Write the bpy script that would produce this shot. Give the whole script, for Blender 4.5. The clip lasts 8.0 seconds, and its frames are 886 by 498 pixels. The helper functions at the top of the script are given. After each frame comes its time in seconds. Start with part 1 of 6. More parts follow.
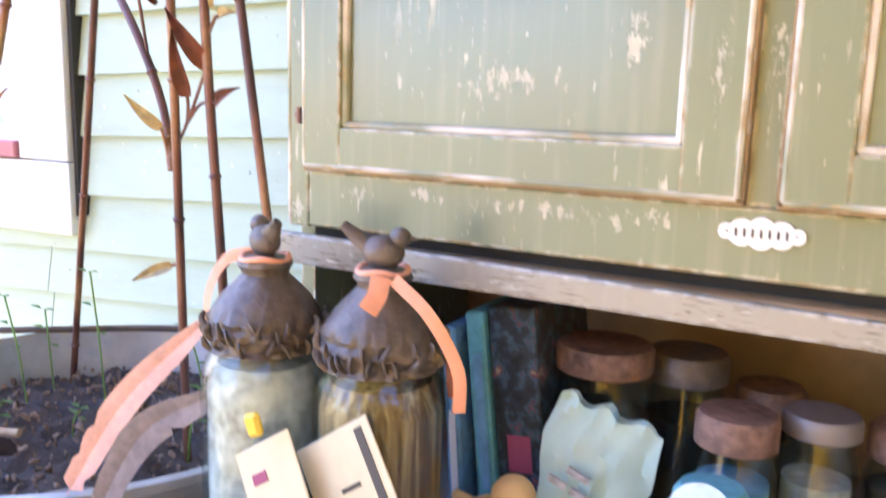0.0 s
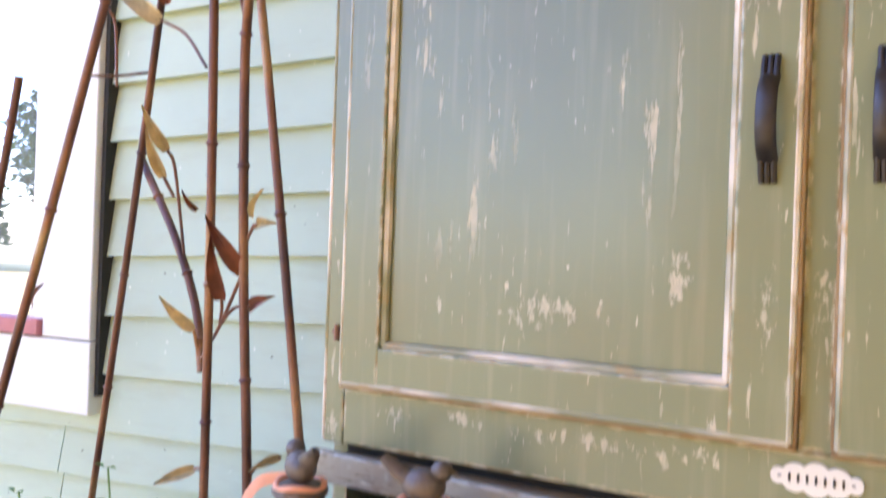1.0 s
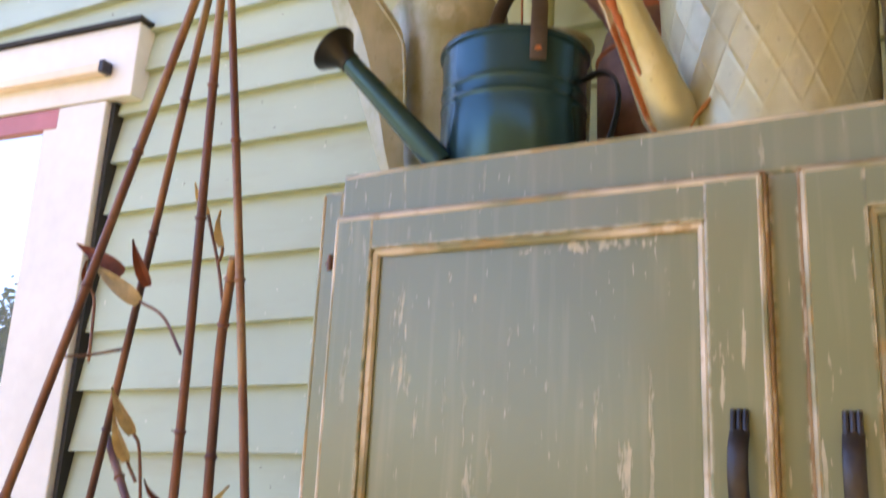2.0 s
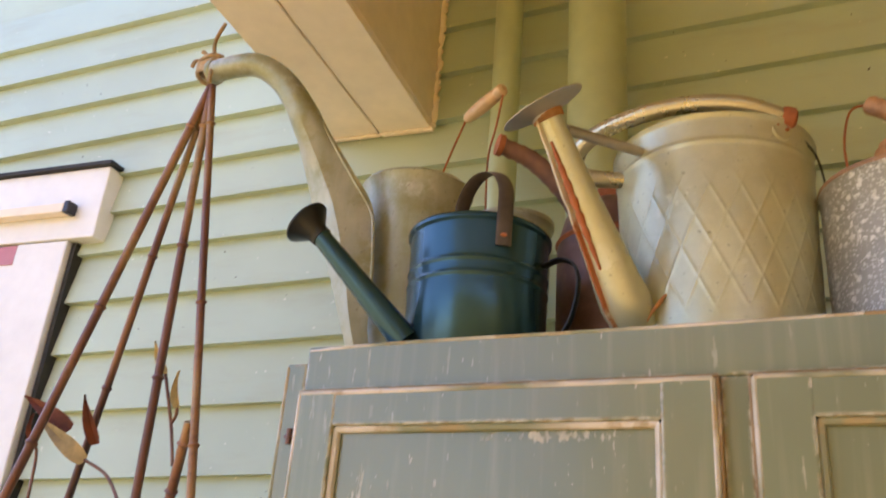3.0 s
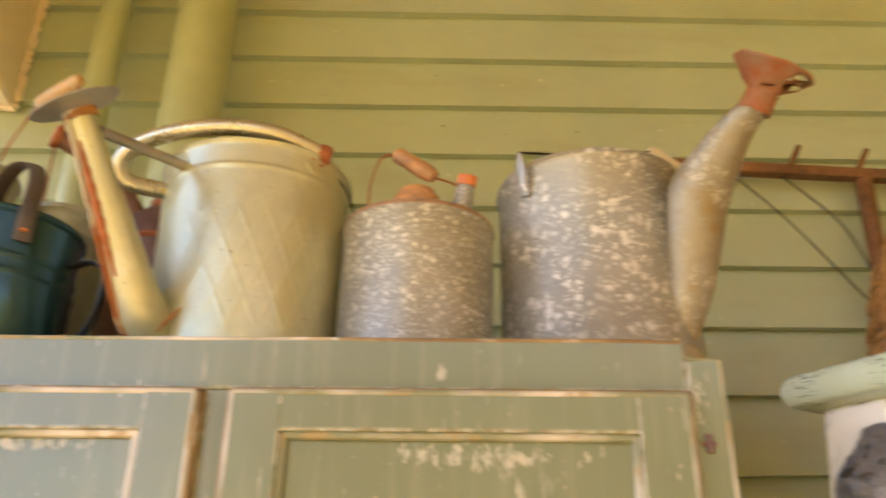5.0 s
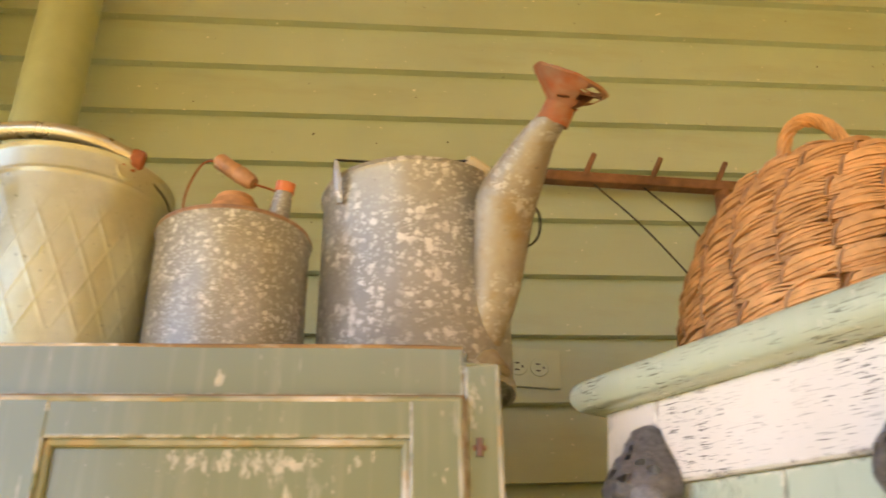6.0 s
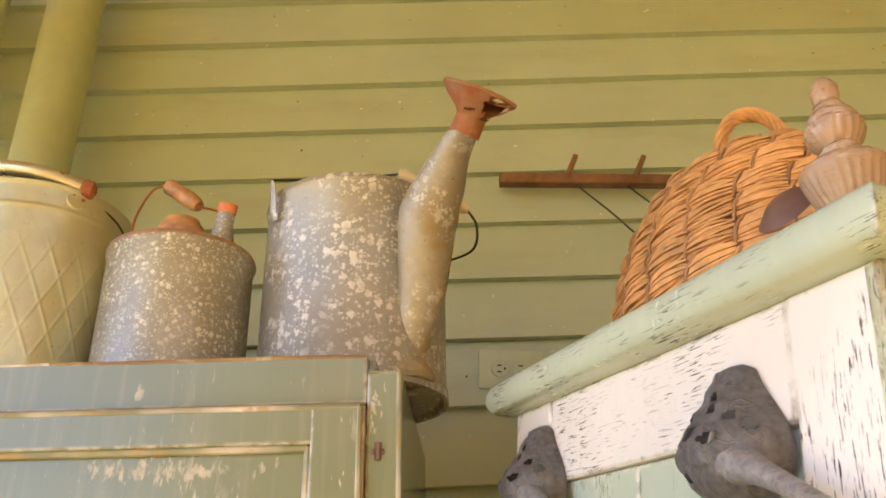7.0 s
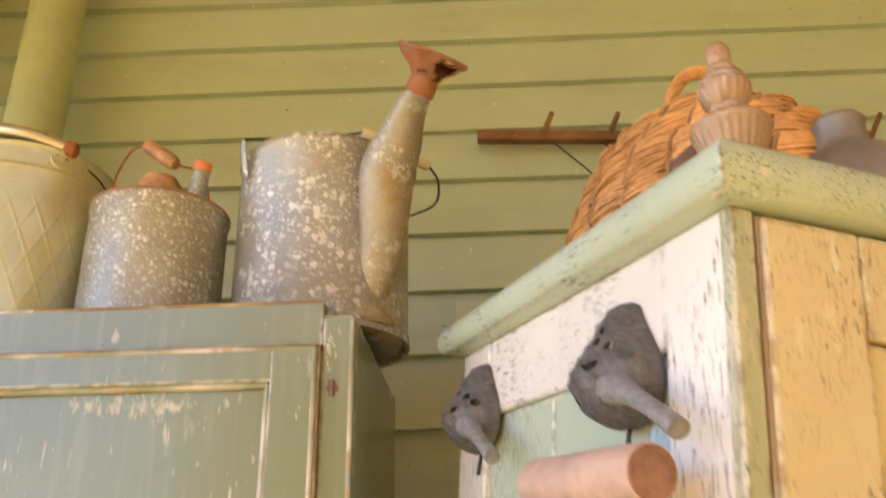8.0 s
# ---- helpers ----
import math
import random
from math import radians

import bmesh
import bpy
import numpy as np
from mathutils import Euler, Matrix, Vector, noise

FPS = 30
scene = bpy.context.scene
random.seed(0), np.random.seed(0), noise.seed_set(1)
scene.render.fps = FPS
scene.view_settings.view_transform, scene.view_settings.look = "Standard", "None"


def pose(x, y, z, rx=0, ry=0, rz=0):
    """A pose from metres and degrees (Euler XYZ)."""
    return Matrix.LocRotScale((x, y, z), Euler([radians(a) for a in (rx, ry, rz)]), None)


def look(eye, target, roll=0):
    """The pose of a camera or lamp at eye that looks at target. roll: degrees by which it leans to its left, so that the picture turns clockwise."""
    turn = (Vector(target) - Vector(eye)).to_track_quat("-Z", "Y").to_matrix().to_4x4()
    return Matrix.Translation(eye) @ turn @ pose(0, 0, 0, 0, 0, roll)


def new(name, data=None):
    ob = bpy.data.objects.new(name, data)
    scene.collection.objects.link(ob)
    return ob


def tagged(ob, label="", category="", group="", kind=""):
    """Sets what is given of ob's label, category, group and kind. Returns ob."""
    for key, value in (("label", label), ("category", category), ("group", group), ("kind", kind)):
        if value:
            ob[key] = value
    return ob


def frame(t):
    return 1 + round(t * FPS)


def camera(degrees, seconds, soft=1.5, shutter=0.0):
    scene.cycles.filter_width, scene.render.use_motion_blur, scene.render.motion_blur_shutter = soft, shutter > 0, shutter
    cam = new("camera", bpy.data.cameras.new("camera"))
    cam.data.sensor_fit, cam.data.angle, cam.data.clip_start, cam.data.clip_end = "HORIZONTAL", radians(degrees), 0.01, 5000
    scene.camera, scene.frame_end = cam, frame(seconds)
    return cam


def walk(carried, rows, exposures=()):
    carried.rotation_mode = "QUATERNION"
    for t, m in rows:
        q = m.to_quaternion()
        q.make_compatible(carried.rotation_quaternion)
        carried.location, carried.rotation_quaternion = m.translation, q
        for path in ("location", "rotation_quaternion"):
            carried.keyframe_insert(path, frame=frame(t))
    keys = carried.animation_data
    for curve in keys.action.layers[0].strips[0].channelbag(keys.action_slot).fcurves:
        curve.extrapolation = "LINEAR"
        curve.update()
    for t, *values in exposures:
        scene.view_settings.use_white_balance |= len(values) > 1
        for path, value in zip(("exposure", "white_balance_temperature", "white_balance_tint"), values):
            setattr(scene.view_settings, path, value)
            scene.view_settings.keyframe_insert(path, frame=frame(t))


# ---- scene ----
cam = camera(55.5, 8.0, soft=1.7, shutter=0.45)
PATH = [
    (0, (0.542, -0.66, 1.221), (-0.435, 1.049, 0.868), 1.6),
    (0.5, (0.518, -0.67, 1.247), (-0.5, 1.042, 1.066), 1.7),
    (1, (0.511, -0.671, 1.288), (-0.505, 1.052, 1.288), 2.0),
    (1.5, (0.514, -0.674, 1.344), (-0.478, 1.045, 1.588), 2.4),
    (2, (0.513, -0.688, 1.398), (-0.434, 1.009, 1.872), 2.8),
    (2.2, (0.513, -0.692, 1.415), (-0.417, 0.991, 1.964), 3.1),
    (3.3, (0.512, -0.731, 1.434), (-0.241, 0.922, 2.271), 4.9),
    (3.5, (0.528, -0.731, 1.437), (-0.181, 0.935, 2.288), 4.9),
    (4, (0.573, -0.731, 1.439), (0.042, 0.996, 2.296), 4.0),
    (4.5, (0.609, -0.718, 1.437), (0.326, 1.067, 2.293), 2.8),
    (5, (0.645, -0.718, 1.428), (0.619, 1.088, 2.286), 0.7),
    (5.2, (0.652, -0.723, 1.423), (0.745, 1.079, 2.287), -0.4),
    (6.3, (0.865, -0.724, 1.421), (0.967, 1.067, 2.306), -0.8),
    (6.5, (0.905, -0.737, 1.416), (0.944, 1.055, 2.303), -0.9),
    (7, (0.956, -0.76, 1.413), (0.893, 1.031, 2.3), -1.0),
    (7.5, (0.985, -0.789, 1.409), (0.875, 1.003, 2.291), -0.6),
    (8, (1.024, -0.812, 1.38), (0.926, 1.02, 2.176), -0.9),
]
EXPOSURES = [(0.0, 1.56, 5750, 31), (1.0, 1.02, 5850, 30), (2.0, 0.60, 6200, 30), (3.5, 0.48, 6500, 30), (4.3, 0.74, 6800, 28), (5.0, 1.00, 7000, 26), (6.5, 1.05, 6750, 26), (8.0, 1.08, 6600, 26)]
walk(cam, [(t, look(eye, target, roll)) for t, eye, target, roll in PATH], EXPOSURES)

# ---- world and light ----
world = bpy.data.worlds.new("sky")
scene.world = world
world.use_nodes = True
wt = world.node_tree
sky = wt.nodes.new("ShaderNodeTexSky")
sky.sky_type, sky.sun_disc = "NISHITA", False
sky.ozone_density, sky.dust_density = 3.0, 0.4
sky.sun_elevation, sky.sun_rotation = radians(40), radians(297)
wt.links.new(sky.outputs[0], wt.nodes["Background"].inputs[0])
wt.nodes["Background"].inputs[1].default_value = 0.44
sun_data = bpy.data.lights.new("sun", "SUN")
sun_data.energy, sun_data.angle, sun_data.color = 4.8, radians(0.6), (1.0, 0.89, 0.72)
sun = new("sun", sun_data)
sun.matrix_world = look((-5.2, 2.65, 4.9), (0, 0, 0))


# ---- materials ----
def shader(name, rough=0.6, metal=0.0):
    m = bpy.data.materials.new(name)
    m.use_nodes = True
    t = m.node_tree
    b = t.nodes["Principled BSDF"]
    b.inputs["Roughness"].default_value, b.inputs["Metallic"].default_value = rough, metal
    return m, t, b


def node(t, kind, links=(), **values):
    n = t.nodes.new(kind)
    for key, value in values.items():
        n.inputs[key.replace("_", " ")].default_value = value
    for a, b in links:
        t.links.new(a, n.inputs[b])
    return n


def noise_at(t, scale, detail=4.0, rough=0.55, stretch=(1, 1, 1), vec=None):
    if vec is None:
        vec = t.nodes.new("ShaderNodeTexCoord").outputs["Object"]
    mp = node(t, "ShaderNodeMapping", [(vec, "Vector")])
    mp.inputs["Scale"].default_value = stretch
    return node(t, "ShaderNodeTexNoise", [(mp.outputs[0], "Vector")], Scale=scale, Detail=detail, Roughness=rough).outputs["Fac"]


def ramp(t, fac, stops):
    n = t.nodes.new("ShaderNodeValToRGB")
    e = n.color_ramp.elements
    while len(e) < len(stops):
        e.new(0.5)
    for el, (p, c) in zip(e, stops):
        el.position, el.color = p, (*c, 1) if len(c) == 3 else c
    t.links.new(fac, n.inputs[0])
    return n.outputs["Color"]


def mask(t, fac, lo, hi):
    n = node(t, "ShaderNodeMapRange", [(fac, "Value")])
    n.inputs["From Min"].default_value, n.inputs["From Max"].default_value = lo, hi
    return n.outputs["Result"]


def math_node(t, op, a, b):
    n = t.nodes.new("ShaderNodeMath")
    n.operation, n.use_clamp = op, True
    for i, v in enumerate((a, b)):
        if isinstance(v, (int, float)):
            n.inputs[i].default_value = v
        else:
            t.links.new(v, n.inputs[i])
    return n.outputs[0]


def blend(t, fac, a, b):
    n = t.nodes.new("ShaderNodeMix")
    n.data_type = "RGBA"
    for key, v in ((0, fac), (6, a), (7, b)):
        if isinstance(v, tuple):
            n.inputs[key].default_value = (*v, 1)
        elif isinstance(v, (int, float)):
            n.inputs[key].default_value = v
        else:
            t.links.new(v, n.inputs[key])
    return n.outputs[2]


def bump(t, b, height, strength, distance=0.002):
    n = node(t, "ShaderNodeBump", [(height, "Height")], Strength=strength, Distance=distance)
    t.links.new(n.outputs[0], b.inputs["Normal"])


def edge_wear(t, radius):
    """1 at sharp edges, 0 on flats."""
    bev = t.nodes.new("ShaderNodeBevel")
    bev.samples = 4
    bev.inputs["Radius"].default_value = radius
    geo = t.nodes.new("ShaderNodeNewGeometry")
    dot = t.nodes.new("ShaderNodeVectorMath")
    dot.operation = "DOT_PRODUCT"
    t.links.new(bev.outputs[0], dot.inputs[0])
    t.links.new(geo.outputs["Normal"], dot.inputs[1])
    return mask(t, dot.outputs["Value"], 0.992, 0.90)


def plain(name, colour, rough=0.6, metal=0.0, vary=0.12, scale=30, relief=0.2, random_tint=0.0):
    m, t, b = shader(name, rough, metal)
    big, fine = noise_at(t, scale * 0.15), noise_at(t, scale)
    mix = math_node(t, "ADD", math_node(t, "MULTIPLY", big, 0.6), math_node(t, "MULTIPLY", fine, 0.4))
    lo, hi = tuple(c * (1 - vary * 2) for c in colour), tuple(min(1, c * (1 + vary * 2)) for c in colour)
    col = ramp(t, mix, [(0.3, lo), (0.7, hi)])
    if random_tint:
        rnd = t.nodes.new("ShaderNodeObjectInfo").outputs["Random"]
        col = blend(t, math_node(t, "MULTIPLY", rnd, random_tint), col, tuple(c * 0.7 for c in colour))
    t.links.new(col, b.inputs["Base Color"])
    bump(t, b, fine, relief)
    return m


def worn_paint(name, paint, under, wood, chips=0.62, wear=0.006, stretch=(1, 1, 0.35), scale=22, rough=0.26, dark=None, wear_amount=0.45, mottle=None, nicks=(1, 1, 0.25), dark_run=(1, 0.07, 1), patches=(), solid=0.45, gloss=0.0):
    """Old paint, brushed up and down, chipped to the coat below and rubbed through at the edges."""
    m, t, b = shader(name, rough)
    b.inputs["Coat Weight"].default_value, b.inputs["Coat Roughness"].default_value = gloss, 0.16
    big, mid, fine = noise_at(t, 3.0, 3), noise_at(t, scale, 6, 0.65, stretch), noise_at(t, 90, 3, 0.5, (1, 1, 0.06))
    patch = noise_at(t, 6.0, 3, 0.5)
    col = blend(t, mask(t, big, 0.3, 0.7), tuple(c * 0.86 for c in paint), tuple(min(1, c * 1.1) for c in paint))
    col = blend(t, math_node(t, "MULTIPLY", mask(t, fine, 0.52, 0.75), 0.10), col, under)
    col = blend(t, math_node(t, "MULTIPLY", mask(t, noise_at(t, 7, 4, 0.6), 0.5, 0.75), 0.35), col, mottle or paint)
    chip = math_node(t, "MULTIPLY", mask(t, mid, chips - 0.03, chips), mask(t, patch, 0.50, 0.60))
    nick = math_node(t, "MULTIPLY", mask(t, noise_at(t, scale * 3, 3, 0.5, nicks), 0.66, 0.69), mask(t, noise_at(t, 10, 2), 0.50, 0.60))
    chip = math_node(t, "MAXIMUM", chip, nick)
    if patches:
        xyz = node(t, "ShaderNodeSeparateXYZ", [(t.nodes.new("ShaderNodeTexCoord").outputs["Object"], 0)])
        near = 0.0
        for cx, cz, rx, rz in patches:
            ell = []
            for axis, c, r in (("X", cx, rx), ("Z", cz, rz)):
                off = t.nodes.new("ShaderNodeMath")
                off.operation = "MULTIPLY_ADD"
                t.links.new(xyz.outputs[axis], off.inputs[0])
                off.inputs[1].default_value, off.inputs[2].default_value = 1 / r, -c / r
                sq = t.nodes.new("ShaderNodeMath")
                sq.operation = "MULTIPLY"
                t.links.new(off.outputs[0], sq.inputs[0]), t.links.new(off.outputs[0], sq.inputs[1])
                ell.append(sq.outputs[0])
            total = t.nodes.new("ShaderNodeMath")
            t.links.new(ell[0], total.inputs[0]), t.links.new(ell[1], total.inputs[1])
            near = math_node(t, "MAXIMUM", near, mask(t, total.outputs[0], 1.6, 0.0))
        ragged = math_node(t, "ADD", math_node(t, "MULTIPLY", noise_at(t, 130, 6, 0.7, (1, 1, 0.45)), 0.65), math_node(t, "MULTIPLY", near, 0.155))
        chip = math_node(t, "MAXIMUM", chip, mask(t, ragged, 0.465, 0.515))
    edge = edge_wear(t, wear)
    edge = math_node(t, "MULTIPLY", edge, mask(t, noise_at(t, 40, 4), wear_amount - 0.06, wear_amount + 0.04))
    bare = blend(t, mask(t, noise_at(t, 60), 0.45, 0.6), under, wood)
    col = blend(t, math_node(t, "MULTIPLY", chip, math_node(t, "ADD", solid, math_node(t, "MULTIPLY", noise_at(t, 120), 0.8))), col, under)
    col = blend(t, edge, col, bare)
    if dark:
        spot = math_node(t, "MULTIPLY", mask(t, noise_at(t, 700, 4, 0.6, dark_run), 0.578, 0.608), mask(t, noise_at(t, 10, 4, 0.65), 0.45, 0.59))
        col = blend(t, spot, col, dark)
    t.links.new(col, b.inputs["Base Color"])
    t.links.new(math_node(t, "ADD", rough, math_node(t, "MULTIPLY", chip, 0.3)), b.inputs["Roughness"])
    bump(t, b, math_node(t, "SUBTRACT", math_node(t, "MULTIPLY", fine, 0.4), math_node(t, "MULTIPLY", chip, 0.6)), 0.35, 0.0015)
    return m


def blooms(t, scale, size, soft=0.08):
    """Scattered rounded spots of uneven size with ragged edges."""
    co = t.nodes.new("ShaderNodeTexCoord").outputs["Object"]
    wob = node(t, "ShaderNodeTexNoise", [(co, "Vector")], Scale=scale * 2.2, Detail=3.0)
    mix = node(t, "ShaderNodeVectorMath", [(wob.outputs["Color"], 0)])
    mix.operation = "MULTIPLY_ADD"
    mix.inputs[1].default_value = (1.15 / scale,) * 3
    t.links.new(co, mix.inputs[2])
    vor = node(t, "ShaderNodeTexVoronoi", [(mix.outputs[0], "Vector")], Scale=scale)
    pick = node(t, "ShaderNodeSeparateColor", [(vor.outputs["Color"], 0)]).outputs[0]
    reach = math_node(t, "MULTIPLY", math_node(t, "POWER", pick, 1.6), size)
    diff = t.nodes.new("ShaderNodeMath")
    diff.operation = "SUBTRACT"
    t.links.new(reach, diff.inputs[0]), t.links.new(vor.outputs["Distance"], diff.inputs[1])
    return mask(t, diff.outputs[0], -soft * 0.5, soft)


def zinc(name, colour, spot, rust=None, rust_at=0.6, rust_soft=0.06, rough=0.5, metal=0.55, cells=60, spots=0.5, stain=None):
    """Galvanised sheet: spangle, pale oxide blooms, stains, rust."""
    m, t, b = shader(name, rough, metal)
    co = t.nodes.new("ShaderNodeTexCoord").outputs["Object"]
    vor = node(t, "ShaderNodeTexVoronoi", [(co, "Vector")], Scale=cells)
    near = mask(t, noise_at(t, 13, 3), 0.66 - spots * 0.22, 0.74 - spots * 0.2)
    bloom = math_node(t, "MAXIMUM", blooms(t, cells, 0.62), math_node(t, "MULTIPLY", blooms(t, cells * 2.4, 0.62), 0.75))
    bloom = math_node(t, "MULTIPLY", bloom, math_node(t, "ADD", near, 0.12))
    bloom = math_node(t, "MULTIPLY", bloom, math_node(t, "ADD", 0.35, mask(t, noise_at(t, 45), 0.3, 0.65)))
    col = blend(t, mask(t, noise_at(t, 8, 4), 0.35, 0.65), tuple(c * 0.78 for c in colour), tuple(min(1, c * 1.15) for c in colour))
    col = blend(t, math_node(t, "MULTIPLY", vor.outputs["Distance"], 0.35), col, tuple(c * 0.7 for c in colour))
    if stain:
        runs = math_node(t, "MULTIPLY", mask(t, noise_at(t, 20, 5, 0.65, (1, 1, 0.22)), 0.46, 0.68), 0.7)
        col = blend(t, runs, col, stain)
    col = blend(t, bloom, col, spot)
    if rust:
        r = mask(t, noise_at(t, 14, 6, 0.7), rust_at, rust_at + rust_soft)
        col = blend(t, r, col, rust)
    pit = math_node(t, "MULTIPLY", mask(t, noise_at(t, 150, 3, 0.6), 0.66, 0.72), 0.6)
    col = blend(t, pit, col, tuple(c * 0.35 for c in colour))
    t.links.new(col, b.inputs["Base Color"])
    t.links.new(math_node(t, "ADD", math_node(t, "MULTIPLY", noise_at(t, 25, 4), 0.2), math_node(t, "ADD", rough - 0.1, math_node(t, "MULTIPLY", bloom, 0.25))), b.inputs["Roughness"])
    bump(t, b, math_node(t, "ADD", math_node(t, "MULTIPLY", noise_at(t, 70, 4), 0.7), math_node(t, "MULTIPLY", bloom, 0.3)), 0.22, 0.001)
    return m


def rubbed(name, a, b_col, c):
    """Moulding rubbed through to primer and wood in long runs."""
    m, t, b = shader(name, 0.45)
    col = blend(t, mask(t, noise_at(t, 9, 3, 0.5), 0.40, 0.58), a, b_col)
    col = blend(t, math_node(t, "MULTIPLY", mask(t, noise_at(t, 26, 4, 0.6), 0.54, 0.62), 0.8), col, c)
    t.links.new(col, b.inputs["Base Color"])
    bump(t, b, noise_at(t, 80), 0.3, 0.001)
    return m


def floral(name):
    m, t, b = shader(name, 0.45)
    n = noise_at(t, 55, 4, 0.6)
    col = ramp(t, n, [(0.30, (0.012, 0.014, 0.022)), (0.50, (0.03, 0.04, 0.06)), (0.58, (0.05, 0.12, 0.18)), (0.63, (0.14, 0.03, 0.07)), (0.70, (0.30, 0.26, 0.20))])
    t.links.new(col, b.inputs["Base Color"])
    return m


def siding_paint():
    m, t, b = shader("siding_paint", 0.42)
    base = (0.50, 0.585, 0.43)
    col = blend(t, mask(t, noise_at(t, 2.5, 4), 0.3, 0.7), tuple(c * 0.9 for c in base), tuple(c * 1.06 for c in base))
    rnd = t.nodes.new("ShaderNodeObjectInfo").outputs["Random"]
    col = blend(t, math_node(t, "MULTIPLY", rnd, 0.16), col, (0.40, 0.43, 0.28))
    dirt = math_node(t, "MULTIPLY", mask(t, noise_at(t, 8, 5, 0.65, (0.35, 1, 1.6)), 0.52, 0.72), 0.3)
    col = blend(t, dirt, col, (0.36, 0.33, 0.17))
    speck = math_node(t, "MULTIPLY", mask(t, noise_at(t, 75, 2, 0.5), 0.735, 0.75), 0.9)
    col = blend(t, speck, col, (0.80, 0.78, 0.66))
    hole = mask(t, noise_at(t, 60, 2, 0.5, (1, 1, 1.3)), 0.235, 0.225)
    col = blend(t, hole, col, (0.10, 0.09, 0.05))
    t.links.new(col, b.inputs["Base Color"])
    bump(t, b, noise_at(t, 60, 4, 0.6, (0.15, 1, 1)), 0.18, 0.002)
    return m


SIDING = siding_paint()
CREAM = plain("cream_trim", (0.90, 0.76, 0.58), 0.55, vary=0.05, scale=25)
# yellow picked for the bounce it gives the siding
CEIL = plain("warm_bounce_ceiling", (0.46, 0.34, 0.09), 0.6, vary=0.1)
WHITE = plain("white_trim", (0.82, 0.80, 0.76), 0.5, vary=0.04, scale=25)
SASH = plain("red_sash", (0.50, 0.17, 0.18), 0.45, vary=0.08)
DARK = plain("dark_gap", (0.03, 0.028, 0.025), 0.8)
PIPE = plain("pipe_paint", (0.43, 0.49, 0.29), 0.4, vary=0.06, scale=30)
GREEN = worn_paint("green_worn_paint", (0.205, 0.240, 0.150), (0.74, 0.68, 0.55), (0.33, 0.20, 0.09), mottle=(0.25, 0.22, 0.12),
    solid=0.15, gloss=0.30, scale=75, stretch=(1, 1, 0.13), chips=0.63, nicks=(1, 1, 0.2),
    patches=((0.235, 1.127, 0.075, 0.011), (0.06, 1.125, 0.025, 0.011), (0.14, 1.131, 0.035, 0.009), (0.335, 1.126, 0.04, 0.012), (0.66, 1.577, 0.125, 0.014), (0.33, 1.27, 0.012, 0.035), (0.22, 1.235, 0.06, 0.022), (0.437, 1.27, 0.007, 0.05), (0.635, 1.655, 0.005, 0.016), (-0.018, 1.105, 0.012, 0.02), (0.27, 1.585, 0.09, 0.007), (0.40, 1.25, 0.010, 0.045), (0.862, 1.63, 0.008, 0.03)))
GREY_WOOD = plain("grey_wood", (0.27, 0.245, 0.22), 0.6, vary=0.15, scale=50)
SHELF_PAINT = worn_paint("worn_grey_paint", (0.35, 0.33, 0.275), (0.66, 0.63, 0.57), (0.20, 0.15, 0.10), chips=0.60, scale=60, stretch=(0.15, 1, 1), dark=(0.09, 0.08, 0.07), dark_run=(0.08, 1, 1), nicks=(0.3, 1, 1))
# saturated so that the added walls throw yellow light on the siding
OCHRE = plain("ochre_bounce_wall", (0.54, 0.37, 0.055), 0.7, vary=0.1, scale=10)
TAN = plain("tan_wood", (0.42, 0.27, 0.13), 0.55, vary=0.12, scale=30)
IRON = plain("dark_iron", (0.055, 0.05, 0.052), 0.45, 0.7, vary=0.25, scale=60, relief=0.5)
CHIP_WHITE = worn_paint("chipped_white_paint", (0.81, 0.77, 0.70), (0.62, 0.64, 0.55), (0.12, 0.10, 0.09), chips=0.66, dark=(0.08, 0.075, 0.07), stretch=(1, 0.12, 1), scale=90)
CHIP_WHITE_UP = worn_paint("chipped_white_stile", (0.81, 0.77, 0.70), (0.62, 0.64, 0.55), (0.12, 0.10, 0.09), chips=0.66, dark=(0.08, 0.075, 0.07), dark_run=(1, 1, 0.08), stretch=(1, 1, 0.12), scale=90)
CHIP_GREEN = worn_paint("chipped_green_paint", (0.50, 0.58, 0.44), (0.78, 0.74, 0.62), (0.1, 0.09, 0.08), chips=0.66, dark=(0.07, 0.07, 0.06), stretch=(1, 0.15, 1), scale=90)
CHIP_GREEN_UP = worn_paint("chipped_green_board", (0.50, 0.58, 0.44), (0.78, 0.74, 0.62), (0.1, 0.09, 0.08), chips=0.64, dark=(0.07, 0.07, 0.06), dark_run=(1, 1, 0.1), stretch=(1, 1, 0.15), scale=80)
CHIP_BLUE = worn_paint("chipped_blue_board", (0.42, 0.52, 0.54), (0.76, 0.74, 0.66), (0.3, 0.22, 0.1), chips=0.58, dark=(0.07, 0.07, 0.06), dark_run=(1, 1, 0.1), stretch=(1, 1, 0.2), scale=70)
CHIP_POST = worn_paint("chipped_post", (0.42, 0.44, 0.29), (0.62, 0.57, 0.40), (0.20, 0.12, 0.06), chips=0.55, dark=(0.10, 0.08, 0.05), dark_run=(1, 1, 0.15), stretch=(1, 1, 0.2), scale=60, wear=0.006, wear_amount=0.40)
CHIP_CREAM = worn_paint("chipped_cream_paint", (0.68, 0.57, 0.34), (0.70, 0.68, 0.55), (0.24, 0.14, 0.07), chips=0.66, dark=(0.12, 0.09, 0.06), dark_run=(1, 1, 0.12), wear=0.008, wear_amount=0.36)
